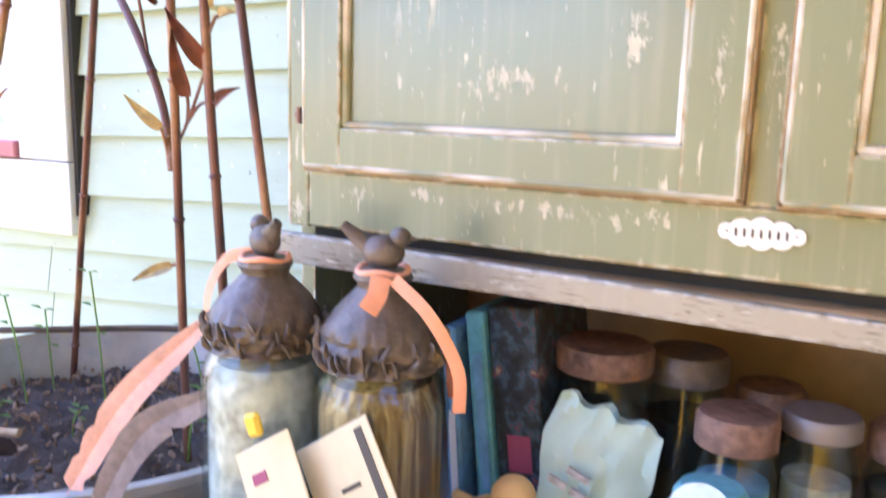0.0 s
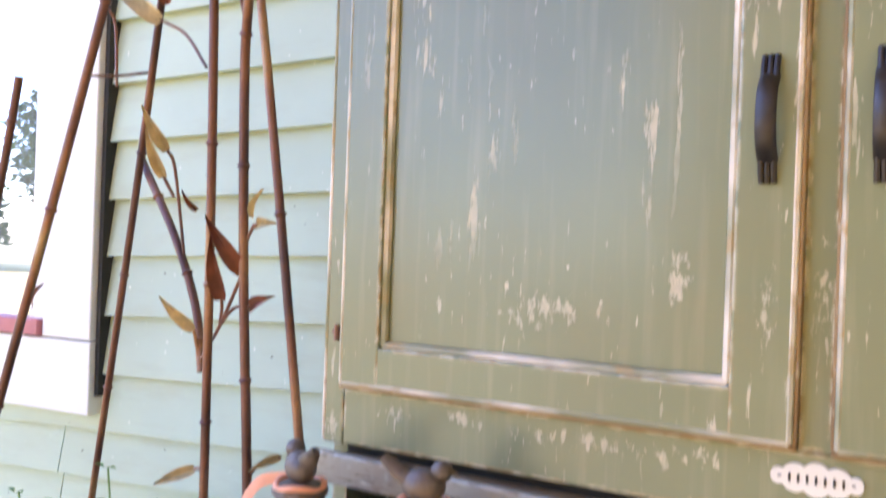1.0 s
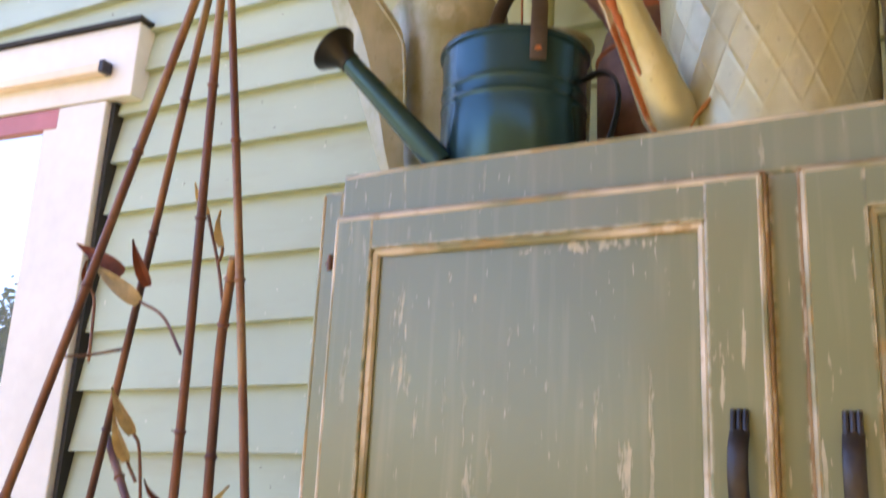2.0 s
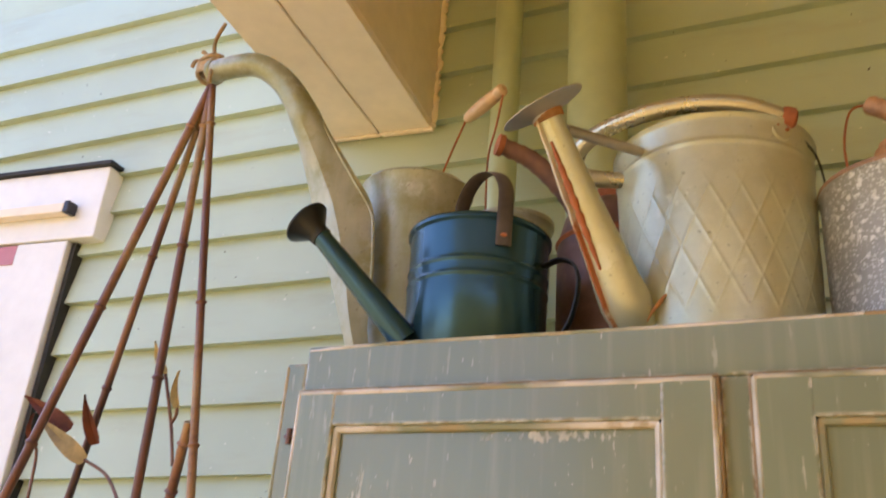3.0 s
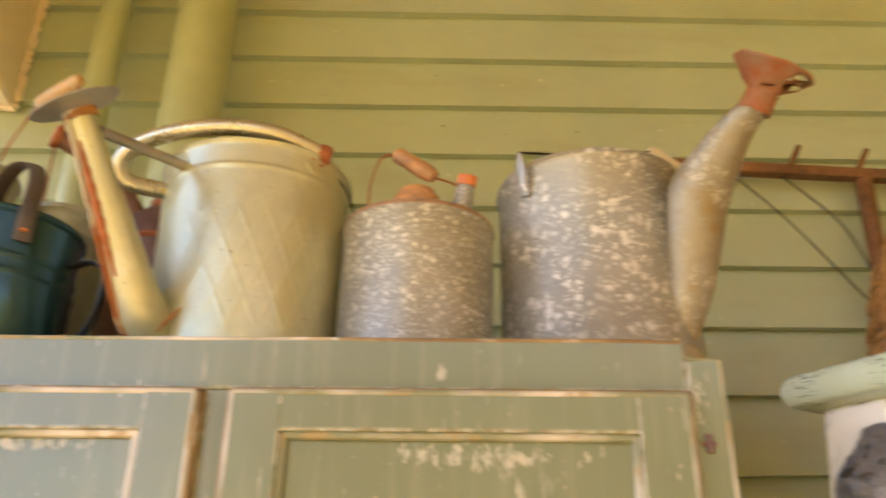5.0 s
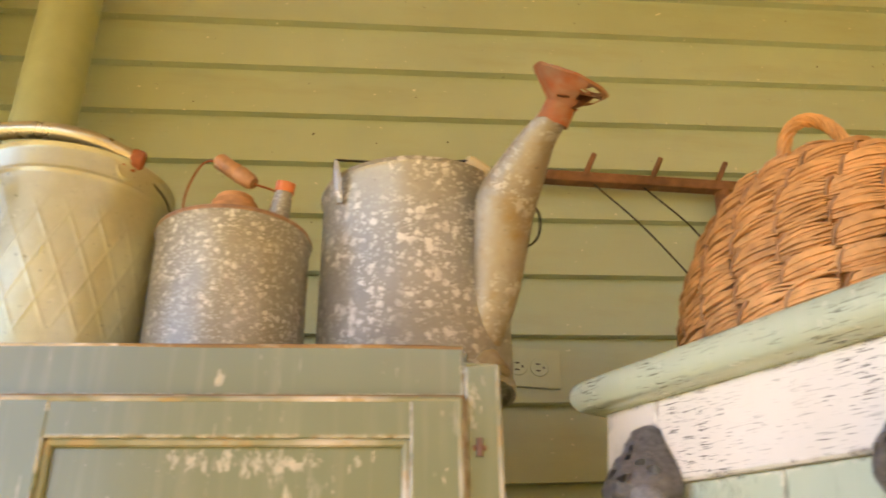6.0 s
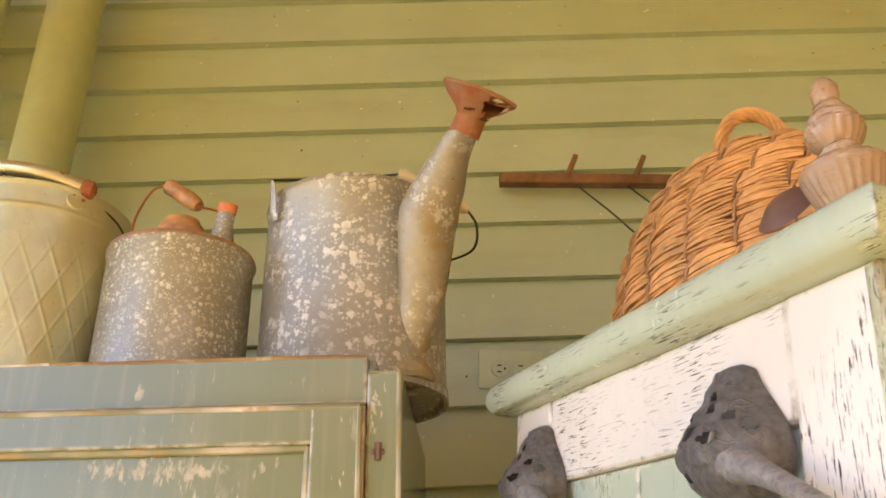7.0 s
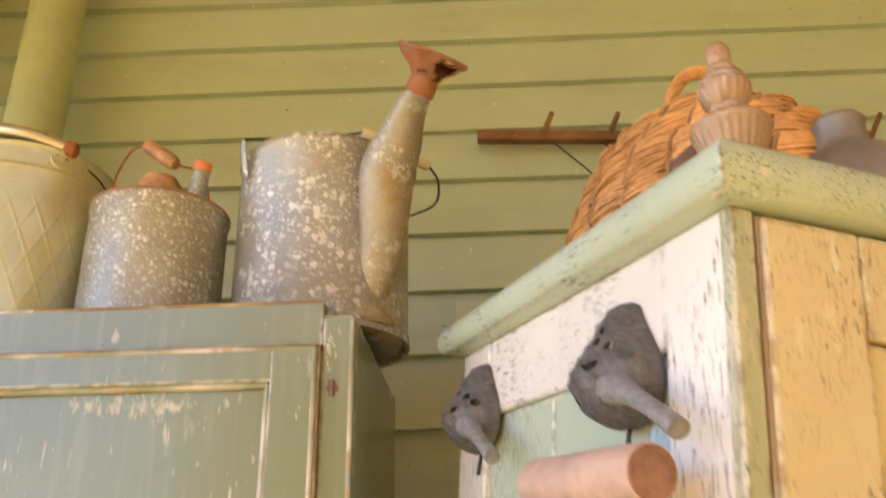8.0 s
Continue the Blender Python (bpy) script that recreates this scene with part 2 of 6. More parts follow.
ZINC = zinc("weathered_zinc", (0.385, 0.38, 0.335), (0.72, 0.72, 0.67), spots=1.2, cells=100, metal=0.45, rough=0.42, stain=(0.33, 0.31, 0.245))
ZINC_DIRTY = zinc("dirty_zinc", (0.39, 0.37, 0.30), (0.66, 0.65, 0.58), spots=0.8, cells=95, metal=0.4, rough=0.5, rust=(0.34, 0.25, 0.10), rust_at=0.52, rust_soft=0.2, stain=(0.36, 0.28, 0.15))
MUD = plain("caked_mud", (0.29, 0.235, 0.135), 0.85, vary=0.3, scale=90, relief=0.8)
ZINC_FINE = zinc("finely_spotted_zinc", (0.36, 0.355, 0.31), (0.68, 0.675, 0.63), spots=1.4, cells=175, metal=0.4, rough=0.45, stain=(0.30, 0.28, 0.20))
ZINC_GREEN = zinc("mossy_zinc", (0.46, 0.47, 0.36), (0.56, 0.57, 0.48), spots=0.4, cells=45, rust=(0.28, 0.28, 0.13), rust_at=0.48, rust_soft=0.2, rough=0.42, metal=0.3, stain=(0.27, 0.30, 0.17))
ZINC_CREAM = zinc("yellowed_tin", (0.585, 0.59, 0.40), (0.67, 0.67, 0.51), rust=(0.42, 0.22, 0.08), rust_at=0.78, spots=0.1, rough=0.33, metal=0.4, stain=(0.52, 0.51, 0.29))
HANDLE_TIN = zinc("rubbed_tin", (0.62, 0.58, 0.42), (0.70, 0.67, 0.52), rust=(0.45, 0.30, 0.10), rust_at=0.62, rust_soft=0.15, spots=0.1, rough=0.28, metal=0.75)
STRAP = plain("brown_strap", (0.085, 0.065, 0.055), 0.5, 0.0, vary=0.25, scale=60, relief=0.4)
RUST_EDGE = zinc("rusting_edge", (0.66, 0.58, 0.40), (0.60, 0.50, 0.30), rust=(0.40, 0.13, 0.035), rust_at=0.47, rust_soft=0.08, rough=0.6, metal=0.2)
BLUE = plain("blue_glaze", (0.030, 0.082, 0.105), 0.24, 0.55, vary=0.15, scale=15, relief=0.12)
BLACK = plain("black_enamel", (0.02, 0.022, 0.025), 0.35, 0.3)
RUST = plain("red_rust", (0.34, 0.11, 0.04), 0.8, 0.1, vary=0.3, scale=70, relief=0.8)
BROWN_SEAM = plain("brown_seam", (0.33, 0.20, 0.12), 0.7, 0.2, vary=0.3, scale=80, relief=0.5)
STREAK = plain("ochre_rust", (0.42, 0.20, 0.07), 0.8, vary=0.35, scale=90, relief=0.6)
RUSTED_ZINC = zinc("rusted_zinc", (0.36, 0.21, 0.12), (0.55, 0.44, 0.32), rust=(0.36, 0.105, 0.03), rust_at=0.40, rust_soft=0.2, spots=0.4, metal=0.15, rough=0.7)
BROWN_TIN = plain("brown_tin", (0.20, 0.11, 0.085), 0.5, 0.3, vary=0.3, scale=40)
STRAW = plain("woven_straw", (0.68, 0.345, 0.135), 0.6, vary=0.3, scale=60, relief=0.6)
RED_LEAF = plain("red_bronze_leaf", (0.27, 0.085, 0.045), 0.45, 0.3, vary=0.3, scale=50)

def cane_paint():
    m, t, b = shader("bronzed_cane", 0.45, 0.25)
    along = noise_at(t, 4.5, 2, 0.5, (3, 3, 1))
    col = ramp(t, along, [(0.36, (0.085, 0.040, 0.036)), (0.50, (0.20, 0.085, 0.055)), (0.60, (0.33, 0.17, 0.085)), (0.70, (0.42, 0.29, 0.14))])
    col = blend(t, math_node(t, "MULTIPLY", mask(t, noise_at(t, 120, 3), 0.5, 0.7), 0.35), col, (0.09, 0.05, 0.04))
    t.links.new(col, b.inputs["Base Color"])
    bump(t, b, noise_at(t, 90), 0.25, 0.001)
    return m


COPPER = cane_paint()
BRASS = plain("brass_leaf", (0.66, 0.49, 0.25), 0.4, 0.3, vary=0.3, scale=60)
WORN_BEAD = rubbed("rubbed_moulding", (0.72, 0.65, 0.55), (0.27, 0.28, 0.17), (0.42, 0.31, 0.15))
PALE_WOOD = plain("pale_wood", (0.62, 0.42, 0.22), 0.5, vary=0.2, scale=50)
ORANGE = plain("orange_paint", (0.62, 0.20, 0.07), 0.55, vary=0.3, scale=60)
WORN_ORANGE = plain("worn_orange_wood", (0.42, 0.22, 0.095), 0.55, vary=0.4, scale=70)
BONE = plain("bone_white", (0.75, 0.66, 0.45), 0.4, vary=0.06)
RAKE_WOOD = plain("old_rake_wood", (0.20, 0.095, 0.045), 0.65, vary=0.3, scale=60, relief=0.5)
EDGE_WOOD = rubbed("worn_wood_edge", (0.36, 0.24, 0.11), (0.25, 0.16, 0.08), (0.52, 0.44, 0.33))
TURNED = worn_paint("chipped_turned_wood", (0.44, 0.29, 0.19), (0.60, 0.52, 0.42), (0.22, 0.11, 0.05), chips=0.49, wear_amount=0.38, scale=60, wear=0.004, dark=(0.13, 0.06, 0.03), dark_run=(0.4, 0.4, 1))
PALE_TIN = plain("pale_tin", (0.46, 0.44, 0.42), 0.4, 0.5, vary=0.15)
PEWTER = plain("grey_pewter", (0.28, 0.245, 0.22), 0.5, 0.4, vary=0.1)


def carved_iron():
    m, t, b = shader("cast_iron_grey", 0.5, 0.2)
    co = t.nodes.new("ShaderNodeTexCoord").outputs["Object"]
    wob = node(t, "ShaderNodeTexNoise", [(co, "Vector")], Scale=45.0, Detail=2.0)
    mix = node(t, "ShaderNodeVectorMath", [(wob.outputs["Color"], 0)])
    mix.operation = "MULTIPLY_ADD"
    mix.inputs[1].default_value = (0.022, 0.022, 0.022)
    t.links.new(co, mix.inputs[2])
    vor = node(t, "ShaderNodeTexVoronoi", [(mix.outputs[0], "Vector")], Scale=75.0)
    vor.feature = "DISTANCE_TO_EDGE"
    vein = mask(t, vor.outputs["Distance"], 0.07, 0.02)
    vein = math_node(t, "MULTIPLY", vein, mask(t, noise_at(t, 30), 0.40, 0.55))
    fine = noise_at(t, 140, 4)
    col = ramp(t, fine, [(0.3, (0.18, 0.17, 0.17)), (0.7, (0.34, 0.32, 0.315))])
    col = blend(t, math_node(t, "MULTIPLY", vein, 0.6), col, (0.36, 0.32, 0.27))
    t.links.new(col, b.inputs["Base Color"])
    bump(t, b, math_node(t, "ADD", math_node(t, "MULTIPLY", fine, 0.3), math_node(t, "MULTIPLY", vein, 0.7)), 0.5, 0.002)
    return m


STONE_IRON = carved_iron()
ROPE = plain("jute_rope", (0.42, 0.30, 0.17), 0.9, vary=0.2, scale=150, relief=0.8)
LID = plain("dark_tin_lid", (0.145, 0.12, 0.105), 0.5, 0.45, vary=0.3, scale=90, relief=0.8)
RUSTY_LID = plain("rusty_lid", (0.23, 0.135, 0.095), 0.65, 0.3, vary=0.42, scale=95, relief=0.6)


def straws(name):
    m, t, b = shader(name, 0.5)
    n = noise_at(t, 150, 4, 0.6, (1, 1, 0.06))
    t.links.new(ramp(t, n, [(0.30, (0.05, 0.024, 0.010)), (0.48, (0.20, 0.10, 0.04)), (0.60, (0.42, 0.26, 0.11)), (0.72, (0.60, 0.45, 0.24))]), b.inputs["Base Color"])
    bump(t, b, n, 0.8, 0.002)
    return m


BEANS = straws("dry_stalks")
GREY_FILL = plain("grey_buttons", (0.72, 0.72, 0.71), 0.6, vary=0.45, scale=75, relief=1.0)
DARK_FILL = plain("dark_contents", (0.045, 0.035, 0.03), 0.7, vary=0.4, scale=90, relief=0.8)
PEACH = plain("peach_ribbon", (0.80, 0.38, 0.24), 0.6, vary=0.08, scale=80)
FEATHER_P = plain("peach_feather", (0.80, 0.48, 0.38), 0.7, vary=0.12, scale=120)
FEATHER_G = plain("grey_feather", (0.22, 0.19, 0.20), 0.7, vary=0.2, scale=120)
PAPER = plain("cream_paper", (0.62, 0.56, 0.38), 0.7, vary=0.06, scale=50)
MINT = plain("mint_paper", (0.46, 0.62, 0.54), 0.7, vary=0.05, scale=40, relief=0.5)
BOOK_BLUE = plain("blue_book", (0.16, 0.36, 0.56), 0.5, vary=0.3, scale=60)
BOOK_TEAL = plain("teal_book", (0.12, 0.38, 0.44), 0.5, vary=0.3, scale=60)
BOOK_DARK = floral("dark_floral_book")
PINK = plain("pink_cloth", (0.32, 0.07, 0.14), 0.6)
CHICK = plain("yellow_figure", (0.72, 0.50, 0.24), 0.6)
PLATE_WHITE = plain("enamel_white", (0.80, 0.79, 0.76), 0.3, vary=0.03)
INK = plain("ink", (0.06, 0.055, 0.05), 0.6)
SHOOT = plain("green_shoot", (0.16, 0.30, 0.05), 0.6, vary=0.2)
TEALPLASTIC = plain("turquoise_clip", (0.03, 0.45, 0.36), 0.4)
OUTLET = plain("outlet_plate", (0.50, 0.57, 0.39), 0.4, vary=0.04)
LEAF = plain("foliage", (0.07, 0.12, 0.04), 0.6, vary=0.5, scale=3, random_tint=0.4)
BARK = plain("bark", (0.12, 0.085, 0.06), 0.9, vary=0.3)


def glass(name, colour=(0.95, 0.97, 0.96), rough=0.03):
    m, t, b = shader(name, rough)
    clear = node(t, "ShaderNodeBsdfTransparent")
    clear.inputs["Color"].default_value = (*colour, 1)
    shine = node(t, "ShaderNodeBsdfGlossy", Roughness=rough)
    facing = node(t, "ShaderNodeLayerWeight", Blend=0.5).outputs["Facing"]
    power = math_node(t, "POWER", facing, 4.0)
    edge = math_node(t, "ADD", math_node(t, "MULTIPLY", power, 0.5), 0.05)
    both = node(t, "ShaderNodeMixShader", [(edge, 0), (clear.outputs[0], 1), (shine.outputs[0], 2)])
    t.links.new(both.outputs[0], t.nodes["Material Output"].inputs["Surface"])
    return m


GLASS = glass("jar_glass", (0.90, 0.95, 0.93))
MIRROR_PANE, _t, _b = shader("window_pane", 0.015, 0.85)
_b.inputs["Base Color"].default_value = (0.80, 0.84, 0.86, 1)
SOIL = plain("soil", (0.065, 0.045, 0.036), 0.9, vary=0.4, scale=120, relief=1.0)
DECK = plain("dry_ground", (0.78, 0.56, 0.20), 0.9, vary=0.15, scale=6)


# ---- building helpers ----
def part(name, bm, material, parent=None, label="", smooth=False, sharp=40):
    me = bpy.data.meshes.new(name)
    bmesh.ops.recalc_face_normals(bm, faces=bm.faces)
    bm.to_mesh(me)
    bm.free()
    me.materials.append(material)
    if smooth:
        me.polygons.foreach_set("use_smooth", [True] * len(me.polygons))
        me.set_sharp_from_angle(angle=radians(sharp))
    ob = new(name, me)
    if parent:
        ob.parent = parent
    if label:
        ob["label"] = label
    return ob


def thing(name, label, category, m=None, group="", kind=""):
    ob = tagged(new(name), label, category, group, kind)
    if m is not None:
        ob.matrix_world = m
    return ob


def add_box(bm, x0, x1, y0, y1, z0, z1, bevel=0.0, segs=1):
    made = bmesh.ops.create_cube(bm, size=1.0)["verts"]
    bmesh.ops.transform(bm, matrix=Matrix.Translation(((x0 + x1) / 2, (y0 + y1) / 2, (z0 + z1) / 2)) @ Matrix.Diagonal((x1 - x0, y1 - y0, z1 - z0, 1)), verts=made)
    if bevel:
        edges = list({e for v in made for e in v.link_edges})
        bmesh.ops.bevel(bm, geom=edges, offset=bevel, segments=segs, affect="EDGES", profile=0.6)
    return bm


def box(*a, **k):
    return add_box(bmesh.new(), *a, **k)


def lathe(profile, segs=48, bm=None, at=(0, 0, 0)):
    """Spins (radius, height) pairs round z."""
    bm = bm or bmesh.new()
    rings = []
    for r, z in profile:
        if r < 1e-5:
            rings.append([bm.verts.new((at[0], at[1], at[2] + z))])
        else:
            rings.append([bm.verts.new((at[0] + r * math.cos(2 * math.pi * i / segs), at[1] + r * math.sin(2 * math.pi * i / segs), at[2] + z)) for i in range(segs)])
    for a, b in zip(rings, rings[1:]):
        for i in range(segs):
            j = (i + 1) % segs
            if len(a) == 1 and len(b) == 1:
                continue
            if len(a) == 1:
                bm.faces.new((a[0], b[i], b[j]))
            elif len(b) == 1:
                bm.faces.new((a[i], a[j], b[0]))
            else:
                bm.faces.new((a[i], a[j], b[j], b[i]))
    return bm


def smooth_line(points, n=8):
    """Catmull-Rom through the points."""
    p = [Vector(q) for q in points]
    p = [2 * p[0] - p[1], *p, 2 * p[-1] - p[-2]]
    out = []
    for a, b, c, d in zip(p, p[1:], p[2:], p[3:]):
        for i in range(n):
            s = i / n
            out.append(0.5 * (2 * b + (c - a) * s + (2 * a - 5 * b + 4 * c - d) * s * s + (3 * b - a - 3 * c + d) * s ** 3))
    return [*out, p[-2]]


def tube(points, radius, segs=10, bm=None, flat=1.0, up=None, cap=True):
    """Sweeps a round or flattened section along points; radius: one number or one for each point."""
    bm = bm or bmesh.new()
    p = [Vector(q) for q in points]
    radii = radius if isinstance(radius, (list, tuple)) else [radius] * len(p)
    side = None
    rings = []
    for i, q in enumerate(p):
        d = (p[min(i + 1, len(p) - 1)] - p[max(i - 1, 0)]).normalized()
        if up is not None:
            side = d.cross(Vector(up)).normalized()
        elif side is None:
            side = d.orthogonal().normalized()
        else:
            side = (side - d * side.dot(d)).normalized()
        other = d.cross(side)
        rings.append([bm.verts.new(q + radii[i] * (side * math.cos(2 * math.pi * k / segs) + other * flat * math.sin(2 * math.pi * k / segs))) for k in range(segs)])
    for a, b in zip(rings, rings[1:]):
        for k in range(segs):
            bm.faces.new((a[k], a[(k + 1) % segs], b[(k + 1) % segs], b[k]))
    if cap:
        bm.faces.new(rings[0][::-1])
        bm.faces.new(rings[-1])
    return bm


def can_profile(r, h, r_top=None, wall=0.003, bead=0.004):
    """An open vessel with rolled rim and foot."""
    rt = r_top or r
    return [(0.0, 0.004), (r - 0.006, 0.004), (r - 0.002, 0.0), (r + 0.001, 0.002), (r, 0.010), (rt, h - 0.008), (rt + bead, h - 0.004), (rt + bead, h), (rt - wall, h + 0.002), (rt - wall, h - 0.01), (r - wall, 0.012), (0.0, 0.012)]


# ---- the house ----
WALL = pose(0.8, 0.69, 0, 0, 0, 5)


LAPS = [0.0, 0.105, 0.227, 0.349, 0.471, 0.593, 0.715, 0.837, 0.938, 1.06, 1.186, 1.311, 1.432, 1.557, 1.68, 1.815, 1.94, 2.06, 2.178, 2.29, 2.402, 2.518, 2.635, 2.752, 2.87, 2.99]
wall = thing("wall_back", "pale sage green painted lap siding wall of the house", "wall", WALL, kind="structure")
part("wall_core", box(-6.0, 4.0, 0.012, 0.15, 0, 3.2), SIDING, wall)
# ground, ceiling, beam
ground = tagged(part("ground", box(-40, 40, -40, 40, -0.1, 0.0), DECK), "dry sunlit yard ground", "ground", kind="structure")
beam = tagged(part("beam", box(-1.220, -0.985, -1.9, -0.002, 2.342, 2.80, bevel=0.004), CREAM), "cream painted boxed porch beam meeting the siding", "beam", kind="structure")
beam.matrix_world = WALL
# out of view; its reach is set to hold sky and sun off the right side
ceiling = tagged(part("ceiling", box(-1.22, 5.0, -3.8, 0.0, 2.99, 3.1), CEIL), "unseen porch ceiling, coloured to bounce yellow light", "ceiling", kind="structure")
ceiling.matrix_world = WALL
# two invented walls out of view: cut sky from front and right, warm the fill
bounce_front = tagged(part("bounce_wall_opposite", box(-0.9, 5.2, -4.5, -4.35, 0, 3.1), OCHRE), "added unseen ochre wall that blocks sky and bounces warm light", "wall", kind="structure")
bounce_side = tagged(part("bounce_wall_right", box(5.05, 5.2, -4.345, 1.2, 0, 3.1), OCHRE), "added unseen ochre end wall that blocks sky and bounces warm light", "wall", kind="structure")
def siding_boards():
    ramp_up = 0.035
    for k, (a, b) in enumerate(zip(LAPS, LAPS[1:])):
        cut = -1.952 if k in (6, 7) else None
        runs = [(-3.2, 2.2)] if cut is None else [(-3.2, cut - 0.0015), (cut + 0.0015, 2.2)]
        for u0, u1 in runs:
            bm = bmesh.new()
            rows = []
            n = 14
            for i in range(n + 1):
                u = u0 + (u1 - u0) * i / n
                s = (ramp_up + 0.018 * min(1.0, max(0.0, (a - 2.15) / 0.3))) * u
                t = (ramp_up + 0.018 * min(1.0, max(0.0, (b - 2.15) / 0.3))) * u
                w = 0.0012 * math.sin(u * 3.1 + k * 1.7) + 0.0008 * math.sin(u * 9.0 + k)
                rows.append([bm.verts.new(p) for p in ((u, -0.019 + w, a + s + w), (u, 0.008, a + s + w), (u, 0.011, b + t + 0.012), (u, 0.002, b + t + 0.012))])
            for v, w in zip(rows, rows[1:]):
                for i in range(4):
                    bm.faces.new((v[i], v[(i + 1) % 4], w[(i + 1) % 4], w[i]))
            bm.faces.new(rows[0][::-1]), bm.faces.new(rows[-1])
            part("siding_board", bm, SIDING, wall)


siding_boards()

def down_pipe(u, r, d, label, collar):
    ob = thing("down_pipe", label, "pipe", WALL @ pose(u, -d, 0), kind="structure")
    part("tube", lathe([(r, 0.0), (r, 2.98)], 32), PIPE, ob, smooth=True)
    part("collar", lathe([(r + 0.001, collar), (r + 0.004, collar + 0.004), (r + 0.004, collar + 0.05), (r + 0.001, collar + 0.054)], 32), PIPE, ob, smooth=True)
    part("bracket", box(-0.012, 0.012, 0.0, d - 0.004, 1.9, 1.93), PIPE, ob)


down_pipe(-0.808, 0.027, 0.10, "narrow green painted pipe on the siding", 2.9)
down_pipe(-0.63, 0.052, 0.13, "wide green painted pipe on the siding", 2.9)
# planks under the beam
beam_plank = tagged(part("beam_plank", box(-1.10, -0.987, -1.9, -0.004, 2.334, 2.3405, bevel=0.002), CREAM), "cream plank under the porch beam", "plank", kind="structure")
beam_plank.matrix_world = WALL
beam_board = tagged(part("beam_plank", box(-1.216, -1.1045, -1.9, -0.004, 2.3355, 2.3405, bevel=0.002), CREAM), "cream plank under the porch beam", "plank", kind="structure")
beam_board.matrix_world = WALL


def caulk():
    ob = thing("beam_caulk", "ragged old caulk between the beam and the siding", "caulk", WALL, kind="structure")
    rng = random.Random(21)
    side = [(-0.983 + rng.uniform(-0.002, 0.004), -0.021, 2.338 + 0.46 * k / 60) for k in range(61)]
    part("bead", tube(side, [rng.uniform(0.002, 0.0085) if k % 4 else 0.009 for k in range(61)], 7), CREAM, ob, smooth=True)
    under = [(-1.218 + 0.236 * k / 40, -0.021, 2.333 + rng.uniform(-0.003, 0.001)) for k in range(41)]
    part("bead", tube(under, [rng.uniform(0.0015, 0.006) for k in range(41)], 7), CREAM, ob, smooth=True)


caulk()


def window():
    ob = thing("window_1", "window with white casing, red sash and reflecting pane", "window", WALL, kind="structure")
    part("casing", box(-1.985, -1.84, -0.045, -0.001, 1.068, 2.138, bevel=0.002), WHITE, ob)
    part("casing_edge", box(-1.838, -1.827, -0.03, 0.0, 0.95, 2.138), DARK, ob)
    part("window_head", box(-3.3, -1.765, -0.05, -0.001, 2.14, 2.318, bevel=0.002), WHITE, ob)
    part("drip_cap", box(-3.3, -1.755, -0.062, -0.001, 2.319, 2.328), DARK, ob)
    part("rail", box(-3.3, -1.845, -0.078, -0.051, 2.195, 2.218, bevel=0.002), CREAM, ob)
    part("rail_end", box(-1.843, -1.828, -0.080, -0.051, 2.193, 2.222, bevel=0.002), IRON, ob)
    part("apron", box(-3.3, -1.838, -0.045, -0.001, 0.909, 1.064, bevel=0.002), WHITE, ob)
    sash = part("sash", box(-2.03, -1.987, -0.040, -0.016, 1.10, 2.09), WHITE, ob)
    part("sash_rail", box(-3.3, -1.987, -0.043, -0.016, 2.09, 2.136), SASH, ob)
    part("window_sill", box(-3.3, -1.987, -0.055, -0.016, 1.068, 1.105, bevel=0.003), SASH, ob)
    part("pane", box(-3.3, -2.031, -0.030, -0.024, 1.105, 2.09), MIRROR_PANE, ob)


window()


def outlet():
    ob = thing("wall_outlet", "painted double electrical outlet on the siding", "outlet", WALL @ pose(0.222, -0.0165, 1.886, 0, 2, 0))
    part("plate", box(-0.058, 0.058, -0.005, 0.003, -0.036, 0.036, bevel=0.003, segs=2), OUTLET, ob, smooth=True)
    for sx in (-0.019, 0.019):
        bm = lathe([(0.0, 0.0), (0.0155, 0.0), (0.0165, -0.0015), (0.0165, -0.005)], 24)
        bmesh.ops.transform(bm, matrix=pose(sx, -0.0068, 0, 90, 0, 0), verts=bm.verts)
        s = part("socket", bm, OUTLET, ob, smooth=True)
        for dz in (-0.006, 0.006):
            part("slot", box(sx - 0.006, sx + 0.002, -0.0078, -0.0066, dz - 0.0012, dz + 0.0012), DARK, s)
        part("slot", box(sx + 0.006, sx + 0.0095, -0.0078, -0.0066, -0.002, 0.002), DARK, s)


outlet()


# ---- the kitchen cabinet ----
def bead_frame(parent, x0, x1, z0, z1, y, w=0.009):
    """A rounded moulding round the inside of a door."""
    for a, b in (((x0, z0), (x1, z0)), ((x1, z0), (x1, z1)), ((x1, z1), (x0, z1)), ((x0, z1), (x0, z0))):
        bm = tube([(a[0], y, a[1]), (b[0], y, b[1])], w * 0.5, 8)
        part("moulding", bm, WORN_BEAD, parent, smooth=True)


